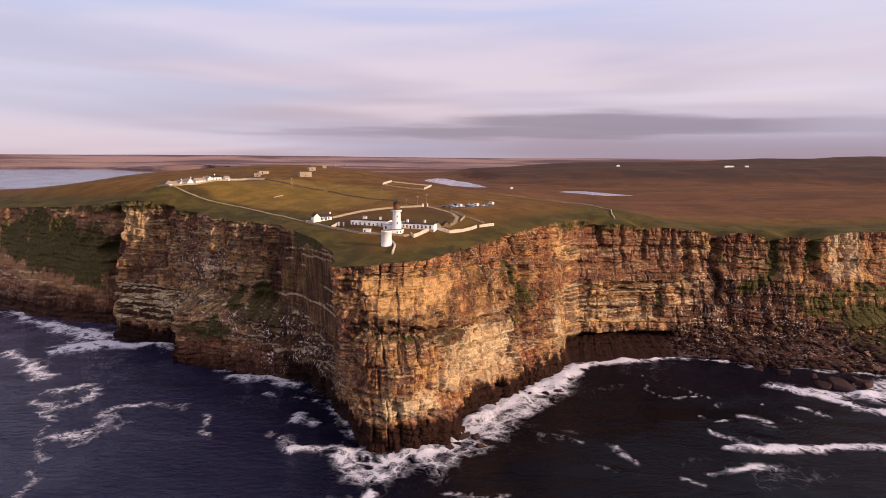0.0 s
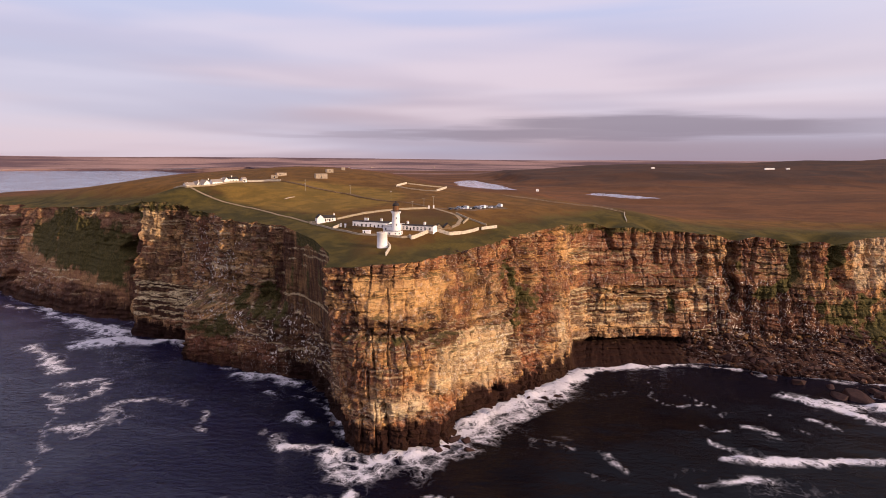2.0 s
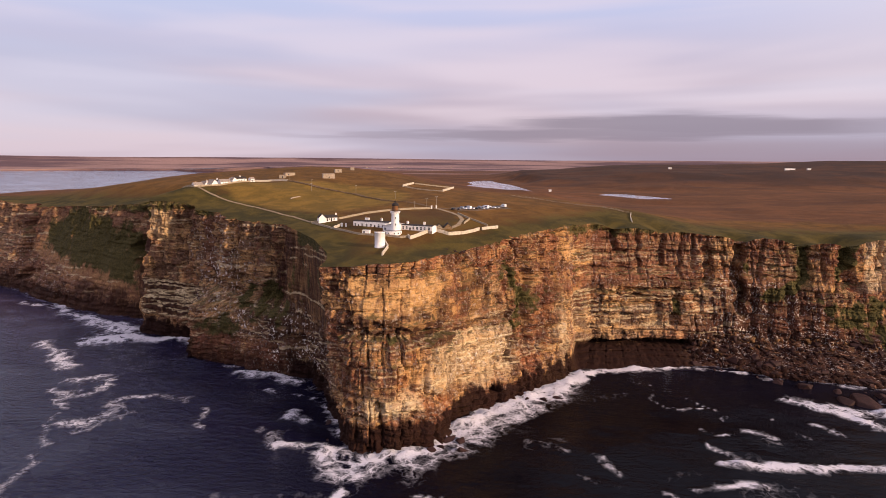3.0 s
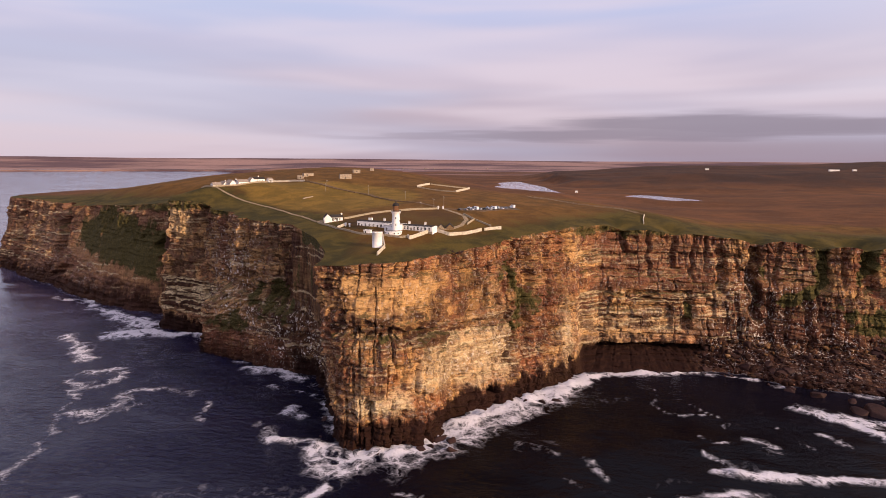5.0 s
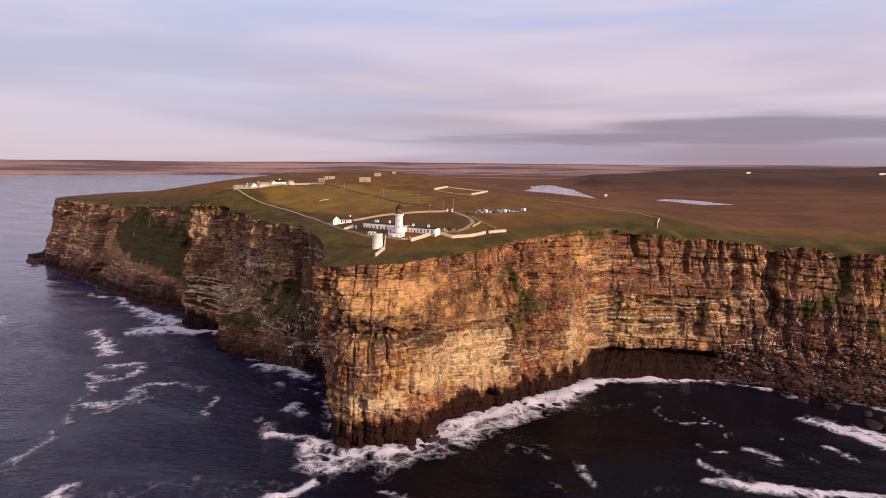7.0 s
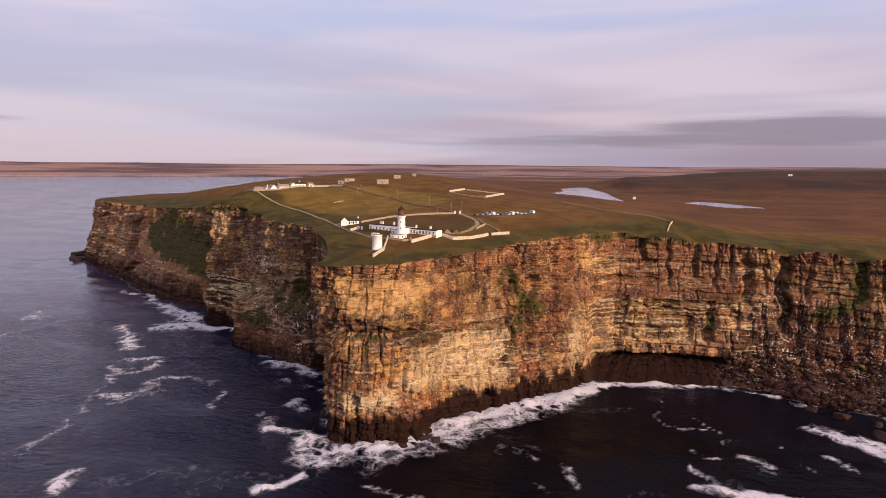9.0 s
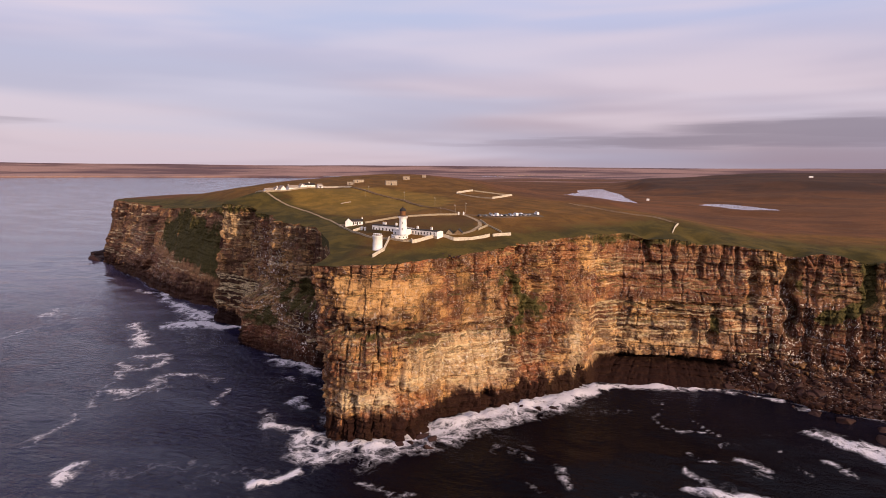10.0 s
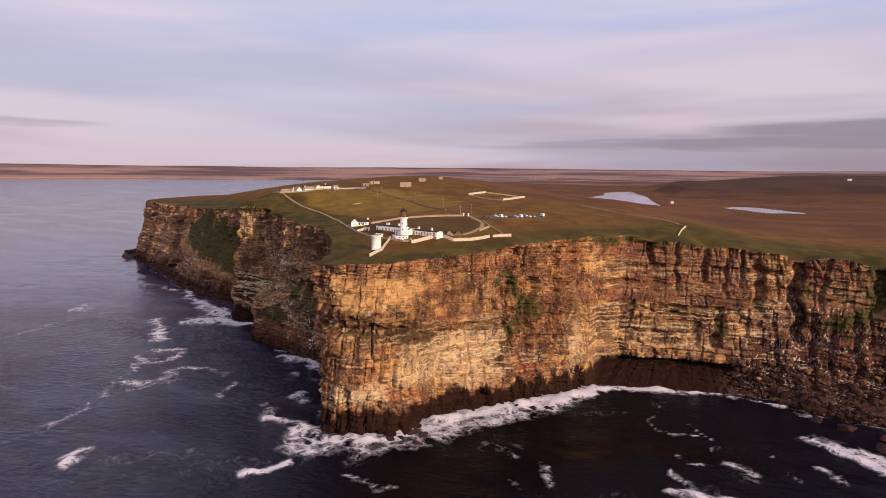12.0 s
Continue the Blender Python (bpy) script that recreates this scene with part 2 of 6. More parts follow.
def ground_material():
    m, n = material("turf_and_heather")
    p = n.place()
    big = n.noise(p, 0.011, 5.0, 0.6, 0.6)
    mid = n.noise(p, 0.05, 5.0, 0.62, 0.4)
    fine = n.noise(p, 0.9, 4.0, 0.65)
    sep = n.add("ShaderNodeSeparateXYZ", None, Vector=p)
    out_r = n.math("SQRT", n.math("ADD", n.math("POWER", sep.outputs[0], 2.0), n.math("POWER", sep.outputs[1], 2.0)))
    bands = n.add("ShaderNodeCombineXYZ", None, X=n.math("MULTIPLY", n.math("ARCTAN2", sep.outputs[0], sep.outputs[1]), 5.0), Y=n.math("MULTIPLY", out_r, 0.0052)).outputs[0]
    far = n.noise(bands, 1.0, 5.0, 0.62, 0.2)
    moor = n.attr("moor").outputs["Fac"]
    field = n.attr("field").outputs["Fac"]
    dist = n.attr("far").outputs["Fac"]
    lush = n.attr("lush").outputs["Fac"]
    rough = n.mix(n.ramp(mid, 0.36, 0.64), rgb(0.096, 0.046, 0.011), rgb(0.174, 0.082, 0.018))
    rank = n.mix(n.ramp(mid, 0.36, 0.64), rgb(0.036, 0.030, 0.008), rgb(0.094, 0.065, 0.014))
    rough = n.mix(n.ramp(n.math("MULTIPLY_ADD", n.math("SUBTRACT", mid, 0.5), 1.0, lush), 0.3, 0.7), rough, rank)
    pasture = n.mix(n.ramp(mid, 0.38, 0.64), rgb(0.146, 0.088, 0.017), rgb(0.226, 0.130, 0.025))
    col = n.mix(n.ramp(n.math("MULTIPLY_ADD", mid, 0.3, field), 0.5, 0.8), rough, pasture)
    heath = n.mix(n.ramp(n.math("MULTIPLY_ADD", big, 0.6, n.math("MULTIPLY", mid, 0.4)), 0.42, 0.6), rgb(0.106, 0.043, 0.017), rgb(0.164, 0.066, 0.026))
    col = n.mix(n.ramp(n.math("MULTIPLY_ADD", n.math("SUBTRACT", big, 0.5), 0.9, moor), 0.35, 0.7), col, heath)
    peat = n.noise(n.scaled(p, 0.0035, 0.010, 0.0), 1.0, 5.0, 0.6, 0.5)
    col = n.mix(n.math("MULTIPLY", n.ramp(peat, 0.50, 0.62, 0.0, 0.6), moor), col, rgb(0.060, 0.028, 0.018))
    heather = n.attr("heather").outputs["Fac"]
    col = n.mix(n.math("MULTIPLY", heather, n.ramp(big, 0.35, 0.6, 1.0, 0.7)), col, rgb(0.046, 0.024, 0.019))
    sheep = n.noise(n.scaled(p, 0.22, 0.24, 0.2), 1.0, 5.0, 0.7, 0.4)
    col = n.mix(n.ramp(sheep, 0.56, 0.74, 0.0, 0.22), col, rgb(0.035, 0.026, 0.010))
    # far fields in strips, with the mauve haze of distance painted in
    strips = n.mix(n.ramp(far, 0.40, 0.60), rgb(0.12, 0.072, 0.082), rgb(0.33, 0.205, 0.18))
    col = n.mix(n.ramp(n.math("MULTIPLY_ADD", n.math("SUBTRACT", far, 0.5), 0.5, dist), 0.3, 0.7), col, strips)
    col = n.mix(n.ramp(fine, 0.35, 0.7, 0.0, 0.4), col, rgb(0.03, 0.026, 0.011))
    finish(n, col, 0.95, n.bump(n.math("MULTIPLY_ADD", fine, 0.4, mid), 0.8, 0.7), 0.0, 0.1)
    return m


def sea_material():
    m, n = material("sea_water")
    p = n.place()
    swell = n.noise(n.scaled(p, 0.045, 0.080, 0.0), 1.0, 4.0, 0.55, 0.5)
    chop = n.noise(n.scaled(p, 0.17, 0.30, 0.0), 1.0, 5.0, 0.62, 0.4)
    foam = n.attr("foam").outputs["Fac"]
    stir = n.add("ShaderNodeTexNoise", None, Vector=n.scaled(p, 0.07, 0.07, 0.0), Scale=1.0, Detail=4.0, Roughness=0.6).outputs[1]
    bent = n.add("ShaderNodeVectorMath", {"operation": "MULTIPLY_ADD"}, i0=stir, i1=(22.0, 22.0, 0.0), i2=n.scaled(p, 1.0, 1.0, 0.0)).outputs[0]
    wide = n.add("ShaderNodeTexVoronoi", {"feature": "DISTANCE_TO_EDGE"}, Vector=bent, Scale=0.10).outputs[0]
    close = n.add("ShaderNodeTexVoronoi", {"feature": "DISTANCE_TO_EDGE"}, Vector=bent, Scale=0.29).outputs[0]
    lace = n.math("MULTIPLY_ADD", wide, 0.9, n.math("MULTIPLY", close, 0.6))
    drift = n.noise(n.scaled(p, 0.06, 0.08, 0.1), 1.0, 5.0, 0.62, 1.2)
    specks = n.noise(p, 0.6, 5.0, 0.7, 0.8)
    thin = n.math("MULTIPLY_ADD", lace, 1.6, n.math("MULTIPLY_ADD", drift, 0.78, n.math("MULTIPLY", specks, 0.60)))
    cover = n.math("SUBTRACT", foam, thin)
    milk = n.math("MULTIPLY_ADD", n.ramp(cover, -0.70, 0.0), 0.36, n.math("MULTIPLY", n.ramp(cover, -0.34, 0.14), 0.64))
    white = n.math("MULTIPLY", milk, n.ramp(foam, 0.1, 0.45))
    h = n.math("MULTIPLY_ADD", chop, 1.0, n.math("MULTIPLY", swell, 0.9))
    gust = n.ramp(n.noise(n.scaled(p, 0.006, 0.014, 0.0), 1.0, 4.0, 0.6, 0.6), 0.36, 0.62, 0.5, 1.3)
    # water near the cliffs darkened and dulled for their shade and reflection
    cliff_shade = n.attr("cliff_shade").outputs["Fac"]
    deep = n.mix(cliff_shade, rgb(0.0055, 0.0058, 0.027), rgb(0.0022, 0.002, 0.004))
    # far water painted paler, by gusts, for haze and the sky's reflection
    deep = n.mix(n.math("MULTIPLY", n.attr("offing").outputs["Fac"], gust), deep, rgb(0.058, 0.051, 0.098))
    water = n.add("ShaderNodeBsdfPrincipled", None, Base_Color=deep, Roughness=0.07, IOR=1.33, Specular_IOR_Level=n.math("MULTIPLY_ADD", cliff_shade, -0.42, 0.50),
                  Normal=n.bump(h, n.math("MULTIPLY", gust, n.math("MULTIPLY", n.math("MULTIPLY_ADD", cliff_shade, -0.42, 0.66), n.math("MULTIPLY_ADD", n.attr("offing").outputs["Fac"], -0.85, 1.0))), 2.6))
    froth = n.add("ShaderNodeBsdfPrincipled", None, Base_Color=n.mix(specks, rgb(0.48, 0.46, 0.52), rgb(0.80, 0.76, 0.80)), Roughness=0.9,
                  Normal=n.bump(n.math("MULTIPLY_ADD", specks, 0.6, lace), 0.7, 1.5))
    mixed = n.add("ShaderNodeMixShader", None, i0=white, i1=water.outputs[0], i2=froth.outputs[0])
    n.add("ShaderNodeOutputMaterial", None, Surface=mixed.outputs[0])
    return m


ROCK, TURF, SEA = rock_material(), ground_material(), sea_material()
WHITEWASH = plain("whitewashed_render", (0.82, 0.79, 0.76), 0.8, 0.12, 0.5, 0.02)
DRYSTONE = plain("dry_stone", (0.36, 0.29, 0.20), 0.95, 0.5, 1.6, 0.10)
DARKSTONE = plain("old_dark_stone", (0.22, 0.145, 0.08), 0.95, 0.5, 1.2, 0.10, 0.0, 0.05)
FLATROOF = plain("lead_flat_roof", (0.15, 0.14, 0.135), 0.8, 0.3, 0.5, 0.02)
SLATE = plain("dark_slate", (0.048, 0.041, 0.038), 0.85, 0.35, 1.2, 0.03, 0.0, 0.06)
ROADTOP = plain("brown_worn_road", (0.15, 0.10, 0.065), 0.95, 0.35, 0.4, 0.03, 0.0, 0.03)
DARKGLASS = plain("dark_window_glass", (0.02, 0.022, 0.03), 0.12, 0.2, 1.0, 0.0, 0.0, 0.5)
BLACKIRON = plain("black_painted_iron", (0.024, 0.018, 0.016), 0.7, 0.3, 2.0, 0.01)
LANTERN_GLASS = plain("lantern_glass", (0.26, 0.12, 0.05), 0.15, 0.3, 2.0, 0.0, 0.0, 0.25)
OCHRE = plain("ochre_trim", (0.40, 0.24, 0.09), 0.7, 0.2, 1.0, 0.01)
TRACK = plain("gravel_track", (0.30, 0.225, 0.145), 0.95, 0.35, 0.5, 0.06, 0.0, 0.05)
CONCRETE = plain("weathered_concrete", (0.36, 0.285, 0.21), 0.9, 0.4, 0.5, 0.04)
POLEWOOD = plain("grey_pole_timber", (0.28, 0.23, 0.17), 0.9, 0.3, 3.0, 0.01)
BOULDER = plain("wet_dark_boulder", (0.034, 0.014, 0.012), 0.7, 0.5, 0.7, 0.15, 0.0, 0.2)
PALEBOULDER = plain("weathered_pale_boulder", (0.19, 0.100, 0.066), 0.85, 0.4, 0.6, 0.15, 0.0, 0.1)
TYRE = plain("tyre_rubber", (0.02, 0.02, 0.02), 0.9, 0.2, 4.0, 0.005)
LOCH, _n = material("loch_water")
_p = _n.place()
# pale base colour stands in for part of the sky's reflection
finish(_n, rgb(0.44, 0.45, 0.58), 0.03, _n.bump(_n.noise(_p, 0.3, 4.0), 0.8, 0.6), 0.0, 1.0)


# ---------------------------------------------------------------- the lie of the land
def lattice(ix, iy, seed):
    """A repeatable number from 0 to 1 for each whole-numbered place."""
    h = (ix.astype(np.int64) * 374761393 + iy.astype(np.int64) * 668265263 + seed * 1274126177) & 0xFFFFFFFF
    h = ((h ^ (h >> 13)) * 1274126177) & 0xFFFFFFFF
    return ((h ^ (h >> 16)) & 0xFFFFFF) / float(0xFFFFFF)


def value_noise(x, y, seed=0):
    ix, iy = np.floor(x), np.floor(y)
    fx, fy = x - ix, y - iy
    fx, fy = fx * fx * (3 - 2 * fx), fy * fy * (3 - 2 * fy)
    a, b = lattice(ix, iy, seed), lattice(ix + 1, iy, seed)
    c, d = lattice(ix, iy + 1, seed), lattice(ix + 1, iy + 1, seed)
    return (a + (b - a) * fx) * (1 - fy) + (c + (d - c) * fx) * fy


def fbm(x, y, seed=0, octaves=4):
    """Layered noise, about -1 to 1."""
    total, amp = 0.0, 1.0
    for k in range(octaves):
        total = total + amp * (value_noise(x * 2 ** k + 17.3 * k, y * 2 ** k - 9.1 * k, seed + k) - 0.5)
        amp *= 0.5
    return total * 1.35


def smooth(a, b, x):
    t = np.clip((x - a) / (b - a), 0, 1)
    return t * t * (3 - 2 * t)


def inside(px, py, poly):
    hit = np.zeros(px.shape, bool)
    x0, y0 = poly[:, 0], poly[:, 1]
    x1, y1 = np.roll(x0, -1), np.roll(y0, -1)
    for a, b, c, d in zip(x0, y0, x1, y1):
        if b == d:
            continue
        hit ^= ((b > py) != (d > py)) & (px < (c - a) * (py - b) / (d - b) + a)
    return hit


def line_distance(px, py, line):
    """Distance to a line of points, and how far along it the nearest place lies (0 to 1)."""
    line = np.asarray(line, float)
    best, along, run = np.full(px.shape, 1e9), np.zeros(px.shape), 0.0
    seg = np.hypot(*np.diff(line, axis=0).T)
    for (a, b), (c, d), l in zip(line[:-1], line[1:], seg):
        if l == 0:
            continue
        t = np.clip(((px - a) * (c - a) + (py - b) * (d - b)) / l ** 2, 0, 1)
        dist = np.hypot(px - a - t * (c - a), py - b - t * (d - b))
        near = dist < best
        best, along = np.where(near, dist, best), np.where(near, run + t * l, along)
        run += l
    return best, along / run


def area(x, y, corners, soft, ragged=0.0, seed=150):
    """1 inside an outline, 0 outside, over a soft edge that wanders."""
    px, py = x + ragged * fbm(x / (2.2 * ragged + 1), y / (2.2 * ragged + 1), seed, 4), y + ragged * fbm(x / (2.2 * ragged + 1) + 7, y / (2.2 * ragged + 1), seed + 5, 4)
    c = np.array(corners, float)
    d, _along = line_distance(px, py, np.vstack([c, c[:1]]))
    return smooth(-soft, soft, np.where(inside(px, py, c), d, -d))


# cliff stations from the far headland round the point to the bay: rim x, y, height, foot x, y
HEADLAND = [(-710, 822, 100, -736, 818), (-696, 790, 99, -722, 786), (-675, 772, 99, -690, 757), (-620, 744, 99, -640, 730),
            (-560, 715, 98, -580, 692), (-503, 680, 97, -526, 663), (-445, 652, 101, -465, 622), (-391, 621, 104, -405, 590),
            (-345, 600, 108, -352, 566), (-305, 586, 113, -316, 560), (-283, 556, 117, -291, 546), (-264, 508, 120, -280, 514)]
BUTTRESS = [(-264, 508, 120, -280, 514), (-230, 507, 116, -236, 498), (-217, 495, 114, -224, 502), (-189, 480, 111, -207, 473),
            (-176, 464, 110, -203, 447), (-151, 451, 109, -172, 440), (-119, 436, 108, -124, 421), (-98, 413, 106, -94, 414),
            (-81, 391, 104, -78, 393), (-66, 366, 99, -64, 364), (-61, 346, 96, -54, 344)]
POINT = [(-61, 346, 96, -54, 344), (-60, 335, 96, -49, 327), (-44, 330, 97, -38, 313), (-26, 335, 99, -26, 308), (-10, 341, 100, -8, 315),
         (4, 358, 99, 5, 328), (14, 378, 99, 13, 354), (24, 397, 99, 32, 376), (38, 416, 103, 50, 395), (53, 433, 105, 68, 415),
         (72, 457, 105, 86, 434), (93, 485, 107, 94, 452)]
BAY = [(93, 485, 107, 94, 452), (114, 510, 107, 105, 465), (140, 512, 102, 140, 471), (176, 519, 100, 182, 477), (205, 518, 98, 212, 477),
       (250, 523, 95, 242, 459), (286, 522, 93, 270, 448), (304, 520, 95, 298, 441), (345, 530, 95, 340, 434), (400, 545, 95, 400, 425),
       (470, 550, 94, 470, 430)]
HILLS = [(-57, 334, 60, -3.6), (24, 397, 60, -6.3), (110, 500, 60, 0.5), (60, 460, 80, -1.4), (-250, 520, 90, 10.5), (-140, 450, 80, -7.0),
         (-490, 680, 110, -10.8), (-720, 820, 130, 0.4), (-290, 850, 170, 32.4), (-150, 660, 150, 19.2), (-30, 600, 120, 2.4), (0, 480, 70, 9.3),
         (200, 540, 110, -0.2), (330, 540, 120, -5.0), (200, 780, 150, -0.3), (-120, 1000, 200, 15.3), (450, 800, 200, -7.8),
         (-450, 1000, 220, -1.6), (650, 900, 220, 16.0), (-30, 400, 55, 4.2), (-330, 650, 110, -5.0), (100, 620, 90, 8.4),
         (150, 1050, 200, -7.3), (-85, 430, 60, 3.2), (-420, 700, 60, 5.5), (-380, 760, 80, 5.4), (-480, 800, 90, 5.7), (-300, 760, 90, -3.8),
         (-280, 880, 120, -5.9), (-600, 950, 90, 1.6), (-200, 820, 120, 6.5)]
# rises about the farm, the fence corner, the fog tower and the light
RISES = [(-256, 562, 40, 10.5), (158, 572, 30, 5.5), (-32, 366, 16, 2.2), (-30, 399, 12, 1.2), (84, 752, 36, 8.0), (-8, 412, 13, 3.0), (-250, 552, 16, 4.4), (-212, 612, 20, -3.0)]
# grassy gullies running down to the clefts
GULLIES = [(284, 540, 9, 9), (319, 545, 11, 9), (131, 520, 5, 4), (172, 528, 5, 4), (236, 534, 7, 7)]
FAR_HILLS = [(1700, 2500, 700, 300, 30), (2600, 2600, 900, 500, 36), (-500, 3200, 900, 200, 8)]
# lochs: shore and level
LOCHS = [([(-56, 1280), (-36, 1360), (-26, 1470), (-44, 1570), (-30, 1720), (2, 1745), (34, 1560), (62, 1416), (90, 1200), (112, 1062), (80, 1072), (26, 1140)], 100.0),
         ([(207, 1072), (226, 1125), (250, 1118), (272, 1080), (298, 1012), (304, 986), (262, 980), (228, 1040)], 99.0),
         ([(-800, 3440), (-790, 3620), (-560, 3700), (-320, 3640), (-330, 3420), (-560, 3380)], 103.0)]


def loch_place(x, y, loch):
    """Below 1 on the water, above it on land."""
    shore = np.array(loch[0], float)
    px, py = x + 5 * fbm(x / 30, y / 30, 71, 3), y + 12 * fbm(x / 60, y / 60, 73, 3)
    d, _along = line_distance(px, py, np.vstack([shore, shore[:1]]))
    return 1 + np.where(inside(px, py, shore), -d, d) / 24


def heather_hill(x, y):
    """The long dark hill east of the lochs, steep at its western end."""
    xx, yy = x + 60 * fbm(x / 260, y / 260, 111, 3), y + 110 * fbm(x / 300, y / 200, 113, 4)
    up = 21 * smooth(45, 115, xx) + 13 * smooth(110, 420, xx) + 5 * smooth(420, 900, xx)
    return up * smooth(1230, 1720, yy) * (1 - smooth(2200, 2900, yy)) * (1 + 0.10 * fbm(x / 160, y / 120, 115, 3))


def base_height(x, y):
    z = np.full(np.shape(x), 100.0)
    for cx, cy, s, w in HILLS + RISES:
        z = z + w * np.exp(-((x - cx) ** 2 + (y - cy) ** 2) / (2 * s * s))
    r = np.hypot(x, y)
    far = np.interp(r, [0, 1500, 2500, 3500, 4250, 4600, 4950], [100, 98, 100, 102, 106, 128, 168])
    z = z + (far - z) * smooth(1150, 1700, r)
    for cx, cy, sx, sy, w in FAR_HILLS:
        z = z + w * np.exp(-((x - cx) / sx) ** 2 / 2 - ((y - cy) / sy) ** 2 / 2)
    z = z + heather_hill(x, y)
    z = z + fbm(x / 420, y / 260, 31, 4) * 6 * smooth(900, 1900, r) * (1 - smooth(4300, 4800, r)) + fbm(x / 700, y / 500, 37, 3) * 7 * smooth(4400, 4900, r)
    z = z + fbm(x / 55, y / 55, 33, 4) * 1.3
    return z


RIM = np.array(HEADLAND + BUTTRESS[1:] + POINT[1:] + BAY[1:], float)
RIM_LIFT = RIM[:, 2] - base_height(RIM[:, 0], RIM[:, 1])


def ground_height(x, y):
    x, y = np.asarray(x, float), np.asarray(y, float)
    z = base_height(x, y)
    top, bottom = np.zeros(x.shape), np.full(x.shape, 0.05)
    for (rx, ry, *_), lift in zip(RIM, RIM_LIFT):
        w = np.exp(-((x - rx) ** 2 + (y - ry) ** 2) / (2 * 22.0 ** 2))
        top, bottom = top + w * lift, bottom + w
    z = z + top / bottom
    for cx, cy, size, deep in GULLIES:
        z = z - deep * np.exp(-((x - cx) ** 2 + (0.6 * (y - cy)) ** 2) / (2 * size * size))
    r = np.hypot(x, y)
    shore = smooth(3300, 3900, r) * smooth(-1400, -2100, x + 0 * y)
    z = z + (np.interp(r, [4250, 4500, 4950], [79.5, 104, 168]) + fbm(x / 700, y / 500, 37, 3) * 7 * smooth(4400, 4900, r) - z) * shore
    for loch in LOCHS:
        e = loch_place(x, y, loch)
        bank = loch[1] + 1.0 * smooth(1.0, 1.4, e)
        z = z + np.maximum(bank - z, 0) * smooth(0.95, 1.1, e) * (1 - smooth(2.6, 4.0, e))
        z = z + (loch[1] - 2.0 - z) * (1 - smooth(0.8, 1.2, e))
    return z


def gz(x, y):
    return float(ground_height(np.array([x]), np.array([y]))[0])


def sea_level(r):
    """The sheet of the sea lifts a little far out, where its true horizon would lie beyond the end of sight."""
    return 78.0 * np.clip((r - 1500) / 2800, 0, 1.3) ** 2


def mesh_object(name, verts, faces, mat, attrs=None, flat=True, kind="structure", label="", category=""):
    me = bpy.data.meshes.new(name)
    verts = np.asarray(verts, np.float32)
    faces = np.asarray(faces, np.int32)
    k = faces.shape[1]
    me.vertices.add(len(verts))
    me.vertices.foreach_set("co", verts.ravel())
    me.loops.add(faces.size)
    me.loops.foreach_set("vertex_index", faces.ravel())
    me.polygons.add(len(faces))
    me.polygons.foreach_set("loop_start", np.arange(0, faces.size, k, dtype=np.int32))
    me.polygons.foreach_set("loop_total", np.full(len(faces), k, np.int32))
    me.update(calc_edges=True)
    if not flat:
        me.polygons.foreach_set("use_smooth", np.ones(len(faces), bool))
    for key, value in (attrs or {}).items():
        me.attributes.new(key, "FLOAT", "POINT").data.foreach_set("value", np.asarray(value, np.float32))
    me.materials.append(mat)
    return tagged(new(name, me), label, category, "", kind)


def grid_faces(rows, cols):
    a = (np.arange(rows - 1)[:, None] * cols + np.arange(cols - 1)[None, :]).ravel()
    return np.stack([a, a + 1, a + cols + 1, a + cols], 1)


# ---------------------------------------------------------------- cliffs
_bed_rng = np.random.RandomState(5)
GROUP = np.cumsum(_bed_rng.uniform(13, 24, 14)) - 30
MAJOR = np.cumsum(_bed_rng.uniform(2.8, 10.0, 44)) - 20
MINOR = np.cumsum(_bed_rng.choice([0.5, 0.8, 1.1, 1.6, 2.2], 180) * _bed_rng.uniform(0.8, 1.2, 180)) - 20


def run_stations(table, step):
    """Stations spaced evenly along the table's line, rounded at the corners."""
    t = np.array(table, float)
    run = np.concatenate([[0], np.cumsum(np.hypot(*(np.diff((t[:, :2] + t[:, 3:5]) / 2, axis=0)).T))])
    s = np.linspace(0, run[-1], max(8, int(run[-1] / step)) + 1)
    cols = np.stack([np.interp(s, run, t[:, k]) for k in range(5)], 1)
    return s, cols


def cells(u, width, row, seed):
    """Blocks of a given width along u in each row: which one, how far across it, and the distance to its nearer side."""
    c = u / width + lattice(row, row * 0 + seed, seed) * 9
    i = np.floor(c)
    return i, c - i, np.minimum(c - i, 1 - c + i) * width


